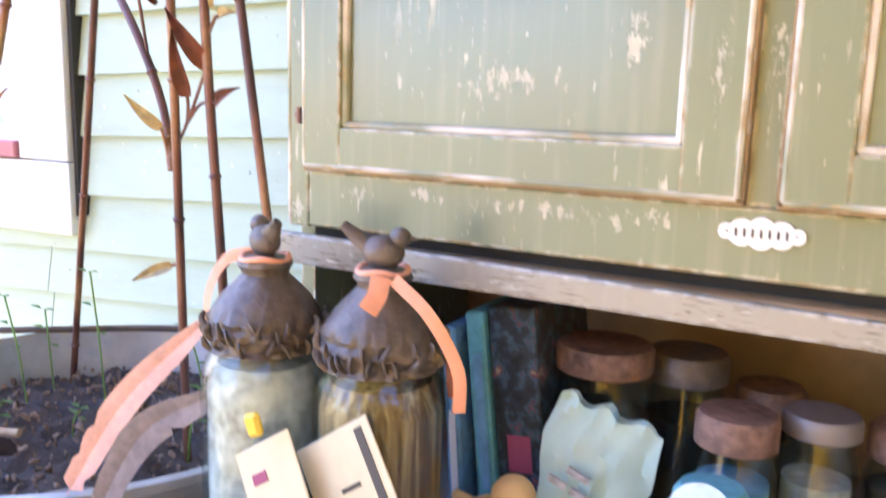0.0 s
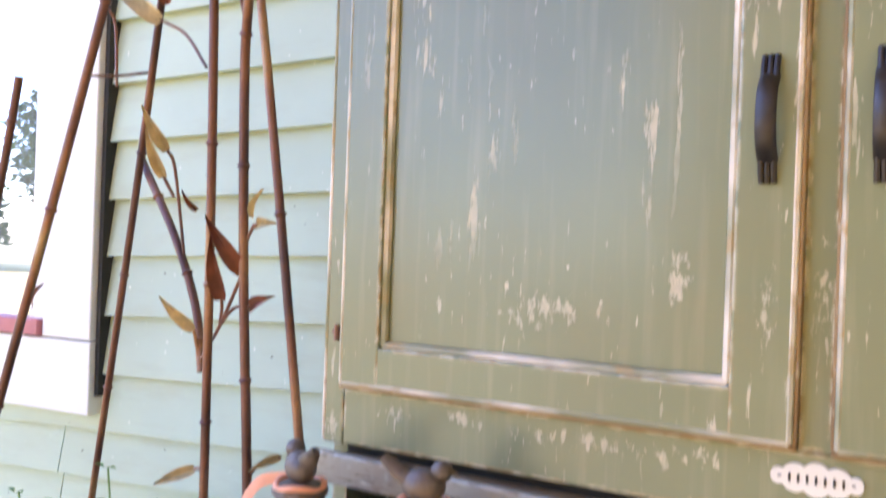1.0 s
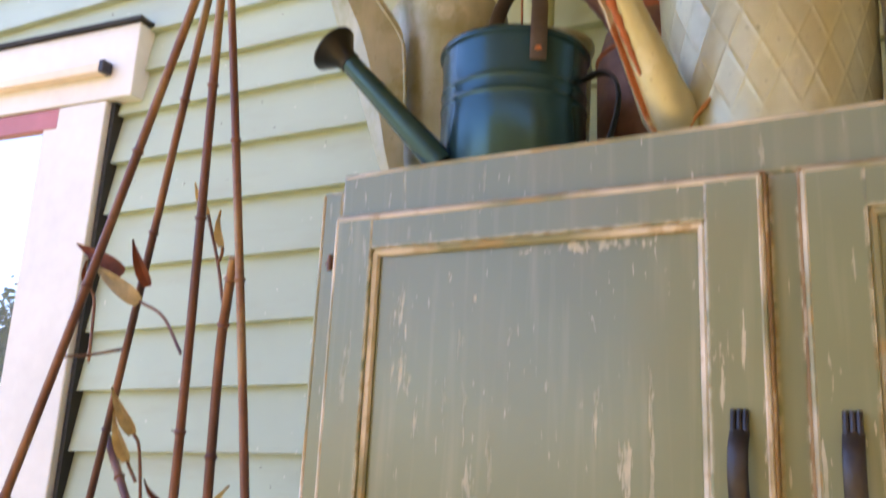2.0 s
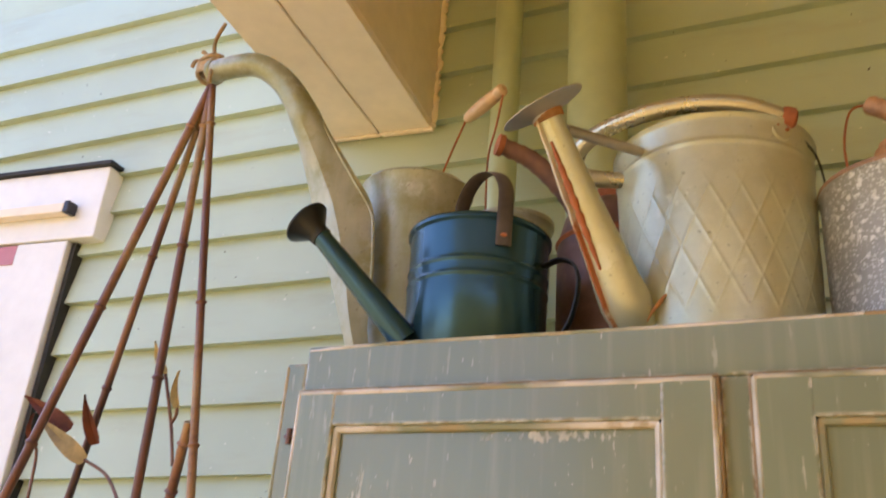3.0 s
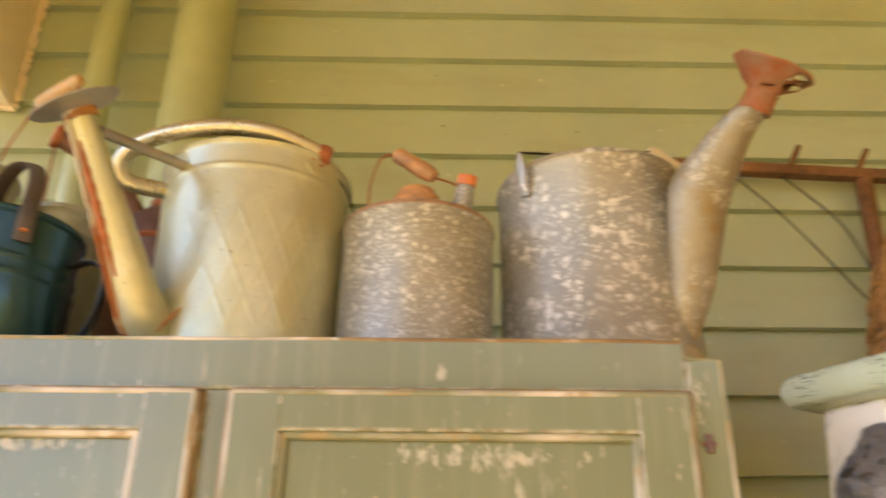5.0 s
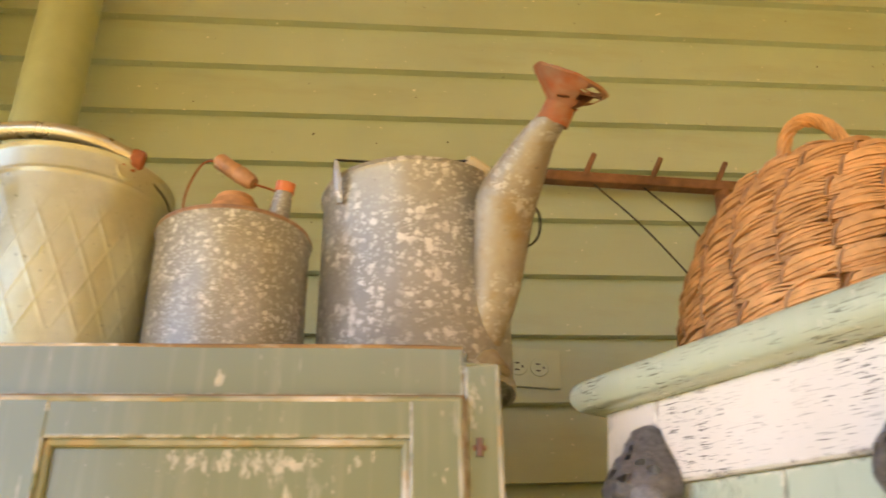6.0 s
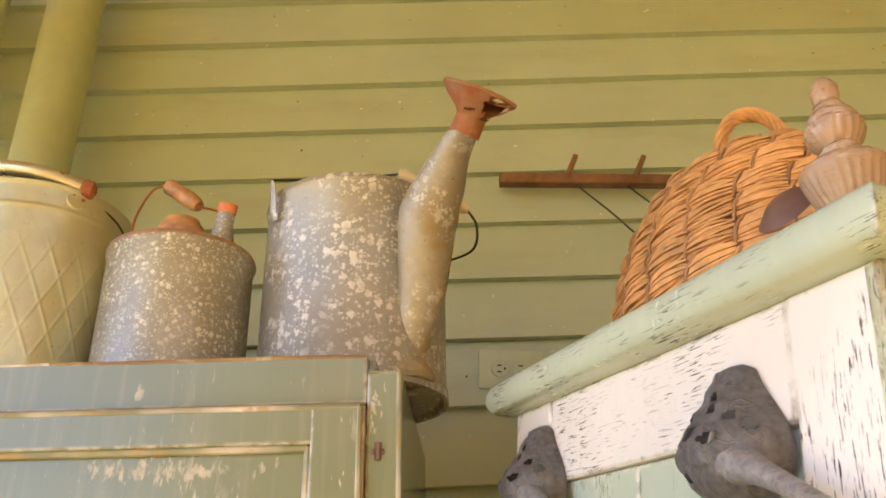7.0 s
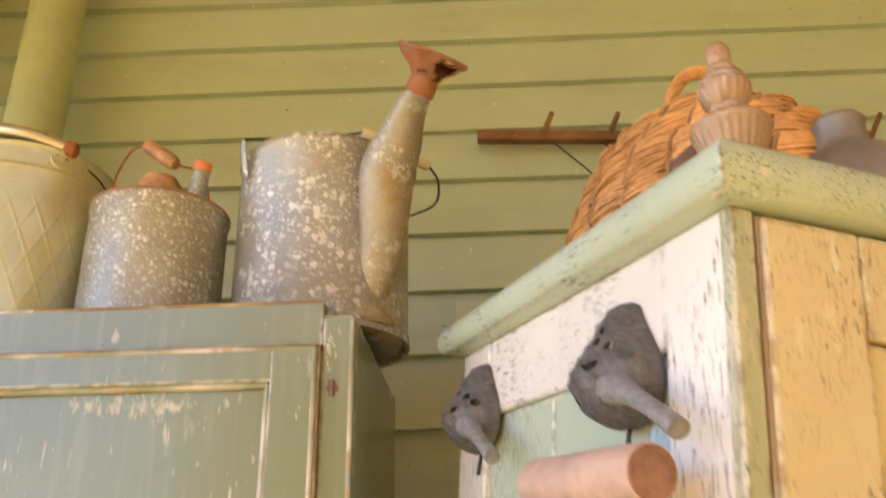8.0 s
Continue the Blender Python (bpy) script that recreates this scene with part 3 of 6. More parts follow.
def door(parent, x0, x1, z0, z1, handle_x, rail=0.046):
    d = part("door", box(x0, x0 + rail, 0.0, 0.019, z0, z1, bevel=0.0025, segs=2), GREEN, parent)
    part("stile", box(x1 - rail, x1, 0.0, 0.019, z0, z1, bevel=0.0025, segs=2), GREEN, d)
    part("rail", box(x0 + rail - 0.004, x1 - rail + 0.004, 0.0008, 0.0186, z0, z0 + rail - 0.006, bevel=0.002, segs=2), GREEN, d)
    part("rail", box(x0 + rail - 0.004, x1 - rail + 0.004, 0.0008, 0.0186, z1 - rail + 0.010, z1, bevel=0.002, segs=2), GREEN, d)
    part("panel", box(x0 + rail - 0.004, x1 - rail + 0.004, 0.010, 0.016, z0 + rail - 0.012, z1 - rail + 0.014), GREEN, d)
    bead_frame(d, x0 + 0.002, x1 - 0.002, z0 + 0.002, z1 - 0.002, 0.0025, 0.0062)
    bead_frame(d, x0 + rail + 0.002, x1 - rail - 0.002, z0 + rail - 0.004, z1 - rail + 0.008, 0.0075)
    for bx in ((x0 - 0.0035, x0 - 0.0003, z0 + 0.0005, z1 - 0.0005), (x1 + 0.0003, x1 + 0.0035, z0 + 0.0005, z1 - 0.0005), (x0 - 0.003, x1 + 0.003, z0 - 0.004, z0 - 0.0002), (x0 - 0.003, x1 + 0.003, z1 + 0.0002, z1 + 0.003)):
        part("door_edge", box(bx[0], bx[1], 0.0035, 0.0185, bx[2], bx[3], bevel=0.001), EDGE_WOOD, d, "bare worn wooden edge")
    # pull: bowed plate between two reeded feet
    h = part("handle", tube(smooth_line([(handle_x, -0.006, 1.362), (handle_x, -0.017, 1.375), (handle_x, -0.021, 1.394), (handle_x, -0.017, 1.413), (handle_x, -0.006, 1.426)]), 0.0076, 12, flat=0.45, up=(0, 1, 0)), IRON, d, "dark iron door pull", smooth=True)
    for zc, s in ((1.346, -1), (1.442, 1)):
        for k in (-1, 0, 1):
            part("reed", tube([(handle_x + k * 0.0045, -0.003, zc), (handle_x + k * 0.0045, -0.0065, zc - s * 0.010), (handle_x + k * 0.0045, -0.008, zc - s * 0.020)], 0.0024, 8), IRON, h, smooth=True)
    return d


def hinge(parent, x, z):
    part("hinge", tube([(x, 0.010, z - 0.008), (x, 0.010, z + 0.008)], 0.003, 10), BROWN_TIN, parent, "small rusty hinge", smooth=True)
    part("hinge_pin", tube([(x - 0.006, 0.012, z), (x + 0.006, 0.012, z)], 0.0024, 8), BROWN_TIN, parent, smooth=True)


def cabinet():
    ob = thing("kitchen_cabinet", "worn sage green painted wooden hutch with two panelled doors", "cabinet", pose(0, 0, 0))
    part("side_panel", box(-0.030, -0.012, 0.036, 0.40, 0.80, 1.668), GREEN, ob)
    part("side_panel", box(0.868, 0.886, 0.036, 0.40, 0.80, 1.668), GREEN, ob)
    part("back_panel", box(-0.011, 0.867, 0.385, 0.40, 0.80, 1.66), TAN, ob, "tan wooden back")
    part("stile", box(-0.030, -0.0042, 0.015, 0.0355, 1.086, 1.668, bevel=0.003, segs=2), GREEN, ob)
    part("stile", box(0.8542, 0.886, 0.012, 0.0355, 1.086, 1.668, bevel=0.003, segs=2), GREEN, ob)
    part("stile", box(0.4237, 0.4463, 0.0155, 0.035, 1.1462, 1.6351), GREEN, ob)
    part("rail", box(-0.0038, 0.854, 0.014, 0.035, 1.088, 1.1458, bevel=0.002), GREEN, ob)
    part("rail", box(-0.0038, 0.854, 0.0135, 0.035, 1.6355, 1.6855, bevel=0.0025, segs=2), GREEN, ob)
    part("top_board", box(-0.012, 0.860, 0.0355, 0.405, 1.675, 1.686, bevel=0.001), GREEN, ob)
    part("edge_moulding", tube(smooth_line([(-0.002, 0.0155, 1.681), (0.1, 0.0150, 1.6838), (0.3, 0.0150, 1.6832), (0.54, 0.0155, 1.6836)], 6), 0.0024, 8), WORN_BEAD, ob, smooth=True)
    part("edge_moulding", tube(smooth_line([(0.541, 0.0155, 1.6836), (0.65, 0.0150, 1.6832), (0.8, 0.0150, 1.6836), (0.852, 0.0155, 1.682)], 6), 0.0025, 8), EDGE_WOOD, ob, smooth=True)
    part("edge_moulding", tube([(-0.0285, 0.0165, 1.09), (-0.0285, 0.0165, 1.664)], 0.0026, 8), WORN_BEAD, ob, smooth=True)
    part("edge_moulding", tube([(0.8845, 0.0135, 1.09), (0.8845, 0.0135, 1.665), (0.856, 0.0135, 1.666)], 0.0026, 8), WORN_BEAD, ob, smooth=True)
    part("floor_board", box(-0.0115, 0.8675, 0.037, 0.384, 1.088, 1.10), GREEN, ob)
    door(ob, 0.0, 0.420, 1.150, 1.632, 0.398)
    door(ob, 0.450, 0.8505, 1.150, 1.632, 0.476)
    for x, z in ((-0.012, 1.20), (-0.012, 1.588), (0.866, 1.59), (0.866, 1.20)):
        hinge(ob, x, z)
    part("shelf", box(-0.0115, 0.8675, 0.0105, 0.384, 1.052, 1.074), TAN, ob)
    # near-black strip paints in the shade of the open gap under the rail
    part("gap_shade_strip", box(-0.0115, 0.8675, 0.0362, 0.0368, 1.0742, 1.0875), DARK, ob, "dark strip standing in for the shade over the shelf")
    bm = box(-0.034, 0.89, -0.002, 0.010, 1.050, 1.073, bevel=0.003, segs=2)
    for v in bm.verts:
        if v.co.z > 1.06:
            v.co.z += 0.009 * (1 - (v.co.x + 0.034) / 0.5)
    part("shelf_edge", bm, SHELF_PAINT, ob, "grey weathered shelf edge")
    part("worktop", box(-0.06, 0.92, -0.32, 0.42, 0.772, 0.80, bevel=0.004), GREY_WOOD, ob, "grey weathered worktop")
    base = part("base_cabinet", box(-0.03, 0.886, -0.25, 0.40, 0.06, 0.771), GREEN, ob)
    for x in (-0.01, 0.82):
        for y in (-0.24, 0.34):
            part("foot", box(x, x + 0.05, y, y + 0.05, 0.0, 0.059), GREEN, ob)
    # maker's plate with scalloped outline, its lettering as plain strokes
    bm = bmesh.new()
    lobes = ((0.0, 0.0115, 0.0128), (-0.0145, 0.0105, 0.0108), (0.0145, 0.0105, 0.0108), (-0.0265, 0.0058, 0.0062), (0.0265, 0.0058, 0.0062))
    rows = []
    for i in range(61):
        x = -0.032 + 0.064 * i / 60
        h = max([rz * math.sqrt(max(0.0, 1 - ((x - cx) / rx) ** 2)) for cx, rx, rz in lobes] + [0.0012])
        rows.append([bm.verts.new((x, y, z)) for y, z in ((-0.0012, h), (-0.0012, -h), (0.001, -h - 0.0004), (0.001, h + 0.0004))])
    for a, b in zip(rows, rows[1:]):
        for k in range(4):
            bm.faces.new((a[k], a[(k + 1) % 4], b[(k + 1) % 4], b[k]))
    bm.faces.new(rows[0][::-1]), bm.faces.new(rows[-1])
    plate = part("name_plate", bm, PLATE_WHITE, ob, "scalloped white enamel plate")
    plate.location = (0.437, 0.0125, 1.1255)
    for i in range(7):
        x = -0.0185 + i * 0.0062
        part("stroke", box(x - 0.0009, x + 0.0009, -0.0018, -0.0011, -0.0032, 0.0032), INK, plate)
    for x in (-0.0255, 0.0255):
        part("rivet", lathe([(0.0, 0.0), (0.0012, 0.0), (0.0012, 0.001)], 10, at=(x, -0.0016, 0)), INK, plate)


cabinet()
TOP = 1.6865


# ---- the cans on the cabinet ----
def worn(bm):
    """Small dents and lost flakes all over a turned piece."""
    bmesh.ops.subdivide_edges(bm, edges=[e for e in bm.edges if e.calc_length() > 0.0035], cuts=1, use_grid_fill=True)
    for v in bm.verts:
        v.co += Vector(noise.noise_vector(v.co * 130)) * 0.0011 + Vector(noise.noise_vector(v.co * 330)) * 0.0005
    return bm


def rivet_at(parent, p, r=0.0035, material=None):
    part("rivet", lathe([(0.0, r * 0.8), (r * 0.7, r * 0.55), (r, 0.0), (0.0, -r * 0.4)], 10, at=p), material or RUST, parent, smooth=True)


TEAR = -1.1


def rose(parent, neck, to, r0, r1, depth, material, torn=False, label="", dish=0.0):
    """Sprinkler head: a cone from the neck to a rimmed face."""
    n, d = Vector(neck), (Vector(to) - Vector(neck)).normalized()
    prof = [(r0 * 0.9, 0.0), (r0, 0.0), (r0 * 1.05, depth * 0.35), (r1 * 0.97, depth * 0.9), (r1, depth * 0.93), (r1, depth), (r1 * 0.93, depth + 0.001), (0.0, depth + dish)]
    if torn:
        prof = [(r0 * 0.9, -0.008), (r0 * 1.02, -0.008), (r0 * 1.02, depth * 0.30)] + [(r0 + (r1 - r0) * k / 12, depth * (0.30 + 0.60 * k / 12)) for k in range(13)] + [(r1 * 1.03, depth * 0.93), (r1 * 1.02, depth), (r1 * 0.92, depth + 0.001), (r1 * 0.85, depth - 0.003), (r1 * 0.55, depth - 0.006), (0.0, depth - 0.004)]
    bm = lathe(prof, 72 if torn else 40)
    if torn:
        gone = []
        for f in bm.faces:
            c = f.calc_center_median()
            a = math.atan2(c.y, c.x) + 0.9 * noise.noise(c * 45) + 0.4 * noise.noise(c * 130)
            if depth * 0.34 < c.z + 0.006 * noise.noise(c * 90) < depth * 0.88 and -0.85 < (a - TEAR + math.pi) % (2 * math.pi) - math.pi < 0.85:
                gone.append(f)
        bmesh.ops.delete(bm, geom=gone, context="FACES")
        for v in bm.verts:
            v.co += Vector(noise.noise_vector(v.co * 70)) * 0.0022
        bmesh.ops.solidify(bm, geom=bm.faces[:], thickness=0.0012)
    q = d.to_track_quat("Z", "Y").to_matrix().to_4x4()
    bmesh.ops.transform(bm, matrix=Matrix.Translation(n) @ q, verts=bm.verts)
    return part("rose", bm, material, parent, label, smooth=True)


def folded(points, radii, turn_round, depth=0.6, up=(0, 1, 0)):
    """A spout of folded sheet: lozenge section with sharp folds, growing round past turn_round."""
    bm, rings, n = bmesh.new(), [], 24
    for i, q in enumerate(points):
        d = (points[min(i + 1, len(points) - 1)] - points[max(i - 1, 0)]).normalized()
        side = d.cross(Vector(up)).normalized()
        other = d.cross(side)
        rnd = min(1.0, max(0.0, (i - turn_round + 8) / 8))
        ring = []
        for k in range(n):
            a = 2 * math.pi * k / n
            loz = 1 / (abs(math.cos(a)) + abs(math.sin(a)))
            f = loz + (1 - loz) * (0.12 + 0.88 * rnd)
            ring.append(bm.verts.new(q + radii[i] * f * (side * math.cos(a) + other * (depth + (1 - depth) * rnd) * math.sin(a))))
        rings.append(ring)
    for a, b in zip(rings, rings[1:]):
        for k in range(n):
            bm.faces.new((a[k], a[(k + 1) % n], b[(k + 1) % n], b[k]))
    bm.faces.new(rings[0][::-1]), bm.faces.new(rings[-1])
    return bm


def tall_can():
    ob = thing("watering_can", "tall mossy galvanised watering can with an arched spout", "watering can", pose(0.002, 0.215, TOP))
    part("body", lathe([(0, 0.004), (0.074, 0.004), (0.078, 0.0), (0.077, 0.012), (0.073, 0.04), (0.071, 0.15), (0.073, 0.250), (0.0745, 0.268), (0.0775, 0.279), (0.0795, 0.283), (0.078, 0.287), (0.073, 0.283), (0.069, 0.25), (0.067, 0.02), (0, 0.016)], 56), ZINC_GREEN, ob, smooth=True)
    o = Vector((0.002, 0.215, TOP))
    pts = smooth_line([Vector(p) - o for p in ((-0.004, 0.13, 1.695), (-0.015, 0.12, 1.737), (-0.030, 0.12, 1.812), (-0.050, 0.118, 1.893), (-0.072, 0.105, 1.948), (-0.093, 0.085, 2.003), (-0.112, 0.065, 2.050), (-0.138, 0.05, 2.088), (-0.171, 0.035, 2.109), (-0.211, 0.03, 2.112), (-0.245, 0.03, 2.111))], 6)
    knots = [0.013, 0.017, 0.030, 0.043, 0.034, 0.0245, 0.0195, 0.0175, 0.0165, 0.0158, 0.0155]
    radii = [knots[min(i // 6, 10)] + (knots[min(i // 6 + 1, 10)] - knots[min(i // 6, 10)]) * (i % 6) / 6 for i in range(len(pts))]
    # folded from two sheets: a creased lozenge section below, round above
    spout = folded(pts, radii, 34, depth=0.62, up=(0, 1, 0))
    part("spout", spout, ZINC_GREEN, ob, smooth=True, sharp=24)
    part("seam", tube([p + Vector((r * 0.98, 0, 0)) for p, r in list(zip(pts, radii))[10:34]], 0.0024, 6), ZINC_GREEN, ob, smooth=True)
    part("spout_mouth", lathe([(0.0165, -0.004), (0.0178, 0.0), (0.0165, 0.004), (0.013, 0.002)], 20, at=(0, 0, 0)), ZINC_GREEN, ob, smooth=True).matrix_local = Matrix.Translation(pts[-1]) @ pose(0, 0, 0, 0, 90, 0)


def pail():
    ob = thing("pail", "small galvanised pail with a wooden bail grip", "pail", pose(0.099, 0.335, TOP))
    part("body", lathe([(0.0, 0.004), (0.050, 0.004), (0.053, 0.0), (0.054, 0.012), (0.060, 0.262), (0.0605, 0.268), (0.064, 0.272), (0.064, 0.279), (0.058, 0.281), (0.057, 0.27), (0.05, 0.012), (0.0, 0.012)], 44), ZINC_GREEN, ob, smooth=True)
    part("rib", lathe([(0.0590, 0.236), (0.0618, 0.240), (0.0592, 0.244)], 44), ZINC_GREEN, ob, smooth=True)
    g0, g1 = Vector((-0.086, 0.0, 0.480)), Vector((-0.004, -0.045, 0.494))
    part("bail", tube(smooth_line([(-0.150, 0.02, 0.30), (-0.124, 0.006, 0.388), g0], 5), 0.0018, 6), RUST, ob, "rusty wire bail", smooth=True)
    part("bail", tube(smooth_line([g1, (-0.022, -0.026, 0.44), (-0.044, 0.0, 0.395), (-0.05, 0.02, 0.28)], 5), 0.0018, 6), RUST, ob, smooth=True)
    part("grip", tube([g0 + (g1 - g0) * q for q in (0, 0.05, 0.2, 0.5, 0.76, 0.80, 0.84, 0.96, 1.0)], [0.006, 0.0085, 0.0105, 0.0115, 0.0105, 0.0088, 0.0105, 0.0098, 0.006], 16), PALE_WOOD, ob, "turned pale wooden grip", smooth=True)


def blue_can():
    ob = thing("watering_can", "small dark blue painted watering can with a strap handle", "watering can", pose(0.142, 0.125, TOP))
    r = 0.0825
    prof = [(0, 0.004), (r - 0.006, 0.004), (r - 0.003, 0.0), (r - 0.001, 0.004)]
    prof += [(r - 0.001 + 0.0014 * max(math.exp(-((z - 0.086) / 0.0022) ** 2), math.exp(-((z - 0.103) / 0.0022) ** 2)), z) for z in [0.076 + 0.0012 * k for k in range(32)]]
    prof += [(r, 0.148), (r + 0.0032, 0.151), (r + 0.0036, 0.1545), (r + 0.002, 0.157), (r - 0.0015, 0.156), (r - 0.003, 0.15), (r - 0.004, 0.02), (0, 0.012)]
    part("body", lathe(prof, 80), BLUE, ob, smooth=True)
    part("strap_handle", tube(smooth_line([(0.0555, -0.0640, 0.118), (0.0575, -0.0670, 0.160), (0.052, -0.056, 0.195), (0.030, -0.032, 0.228), (-0.005, -0.006, 0.240), (-0.036, 0.022, 0.222), (-0.046, 0.042, 0.18), (-0.048, 0.055, 0.13)], 7), 0.0018, 12, flat=5.0, up=(0.83, 0.55, 0)), STRAP, ob, "dark leather-brown strap handle", smooth=True)
    rivet_at(ob, (0.0566, -0.0666, 0.1285), 0.0042, ORANGE)
    a, b = Vector((-0.050, -0.070, 0.012)), Vector((-0.152, -0.113, 0.133))
    part("spout", tube([a, a.lerp(b, 0.5), b], [0.0165, 0.0135, 0.0112], 20), BLUE, ob, smooth=True)
    d = (b - a).normalized()
    rose(ob, b - d * 0.004, b + d + Vector((-0.25, 0, 0.1)), 0.0125, 0.0285, 0.030, BLACK, label="black sprinkler rose", dish=0.004)
    part("loop_handle", tube(smooth_line([(0.080, 0.0, 0.116), (0.102, 0.0, 0.122), (0.118, 0.0, 0.112), (0.122, 0.0, 0.085), (0.112, 0.0, 0.045), (0.090, 0.0, 0.016), (0.078, 0.0, 0.010)], 6), 0.0022, 10, flat=3.2, up=(0, 1, 0)), BLACK, ob, "black loop handle", smooth=True)


def brown_can():
    ob = thing("oil_can", "brown rusty oil can with a curved ridged spout", "can", pose(0.262, 0.30, TOP))
    part("body", lathe([(0, 0.0), (0.072, 0.0), (0.076, 0.004), (0.076, 0.20), (0.074, 0.215), (0.066, 0.245), (0.042, 0.268), (0.026, 0.278), (0, 0.280)], 44), BROWN_TIN, ob, smooth=True)
    part("shoulder_seam", lathe([(0.0755, 0.205), (0.0785, 0.209), (0.0755, 0.213)], 44), RUST, ob, smooth=True)
    line = smooth_line([(-0.030, -0.02, 0.235), (-0.058, -0.04, 0.283), (-0.094, -0.07, 0.320), (-0.128, -0.100, 0.333)], 10)
    part("spout", tube(line, [0.0155 - 0.00012 * i + 0.0006 * math.cos(i * 2.1) for i in range(len(line))], 14), BROWN_TIN, ob, "rusty ridged spout", smooth=True)
    part("spout_lip", tube([line[-1], line[-1] + Vector((-0.006, -0.005, 0.001))], 0.0152, 14), RUST, ob, smooth=True)
    part("cap", lathe([(0.031, 0.268), (0.033, 0.273), (0.033, 0.286), (0.0, 0.29)], 24), RUST, ob, smooth=True)


def cream_can():
    ob = thing("watering_can", "large yellowed tin watering can embossed with diamonds", "watering can", pose(0.409, 0.17, TOP))
    bm = bmesh.new()
    segs, rows, r0 = 504, 150, 0.1015
    rings = []
    for j in range(rows + 1):
        z = 0.246 * j / rows
        ring = []
        for i in range(segs):
            a = 2 * math.pi * i / segs
            r = r0 + 0.0075 * (z / 0.246) ** 2
            if z < 0.006:
                r -= 0.003 * (1 - z / 0.006)
            if 0.022 < z < 0.182:
                u, v = a / (2 * math.pi) * 21, z / 0.066
                d = min(abs((u + v) % 1.0 - 0.5), abs((u - v) % 1.0 - 0.5))
                fade = min(1, (z - 0.022) / 0.02, (0.182 - z) / 0.02)
                r += 0.0006 * math.exp(-(d / 0.05) ** 2) * fade
            r += 0.0012 * math.exp(-((z - 0.214) / 0.0025) ** 2) + 0.0028 * math.exp(-((z - 0.2445) / 0.0025) ** 2)
            r += 0.0007 * math.sin(2 * a + 1.0) + 0.0005 * math.sin(5 * a + 20 * z)
            ring.append(bm.verts.new((r * math.cos(a), r * math.sin(a), z)))
        rings.append(ring)
    inner = [bm.verts.new((v.co.x * 0.955, v.co.y * 0.955, 0.244)) for v in rings[-1]]
    floor_ring = [bm.verts.new((v.co.x * 0.95, v.co.y * 0.95, 0.02)) for v in rings[0]]
    for a, b in zip([*rings, inner], [*rings[1:], inner, floor_ring]):
        for i in range(segs):
            bm.faces.new((a[i], a[(i + 1) % segs], b[(i + 1) % segs], b[i]))
    bm.faces.new(rings[0][::-1]), bm.faces.new(floor_ring)
    part("body", bm, ZINC_CREAM, ob, smooth=True, sharp=60)
    a, b = Vector((-0.074, -0.078, 0.022)), Vector((-0.136, -0.195, 0.219))
    d = (b - a).normalized()
    fall = Vector((-0.55, -0.70, 0.0))
    fall = (fall - d * fall.dot(d)).normalized()
    n = [a.lerp(b, q) for q in (-0.10, 0.0, 0.12, 0.3, 0.6, 1.0)]
    wide = [0.012, 0.024, 0.029, 0.025, 0.0195, 0.0145]
    part("spout", tube(n, wide, 22, flat=0.85, up=fall), ZINC_CREAM, ob, smooth=True)
    # folded flange along the underside, eaten by rust
    bm, rng = bmesh.new(), random.Random(11)
    rows = []
    for k in range(25):
        q = -0.10 + 1.10 * k / 24
        c = a.lerp(b, q)
        w = 0.0145 + 0.0145 * min(1, max(0, (1 - q) / 0.88)) if q > 0.1 else 0.012 + 0.017 * (q + 0.1) / 0.2
        edge = w * 0.86 + 0.0042 + rng.uniform(-0.0008, 0.0008)
        sd = d.cross(fall) * 0.0014
        rows.append([bm.verts.new(c + fall * (w * 0.7) - sd), bm.verts.new(c + fall * edge - sd), bm.verts.new(c + fall * edge + sd), bm.verts.new(c + fall * (w * 0.7) + sd)])
    for p, q in zip(rows, rows[1:]):
        for k in range(4):
            bm.faces.new((p[k], p[(k + 1) % 4], q[(k + 1) % 4], q[k]))
    bm.faces.new(rows[0][::-1]), bm.faces.new(rows[-1])
    part("flange", bm, RUST_EDGE, ob, "rust-eaten folded spout flange")
    streak = [a.lerp(b, q) + (fall * 0.80 + d.cross(fall) * 0.36) * w for q, w in ((0.30, 0.0262), (0.42, 0.0242), (0.54, 0.0222), (0.66, 0.0203), (0.78, 0.0186), (0.88, 0.0170))]
    part("rust_streak", tube(smooth_line(streak, 5), [0.0012 + 0.0036 * math.sin(math.pi * k / 25) * (0.7 + 0.3 * math.sin(k * 2.1)) for k in range(26)], 8), RUST, ob, "rusted spout seam", smooth=True)
    part("foot_stain", tube(smooth_line([a - d * 0.024 + fall * 0.010, a + Vector((0.010, -0.018, -0.004)), a + Vector((0.028, -0.017, 0.022)), a + Vector((0.036, -0.010, 0.034))], 4), [0.0022, 0.0028, 0.002, 0.0024, 0.0018, 0.0026, 0.0018, 0.002, 0.0024, 0.0018, 0.0022, 0.0024, 0.001], 8), STREAK, ob, "rusted spout joint", smooth=True)
    rose(ob, b - d * 0.004, b + Vector((-0.42, -0.47, 0.90)), 0.016, 0.045, 0.0125, PALE_TIN, label="grey dished sprinkler rose", dish=0.003)
    part("spout_collar", tube([b - d * 0.006, b + d * 0.004], 0.0165, 20), STREAK, ob, smooth=True)
    part("brace", tube([Vector((-0.120, -0.178, 0.208)), Vector((-0.062, -0.082, 0.224))], 0.0058, 12), PALE_TIN, ob, smooth=True)
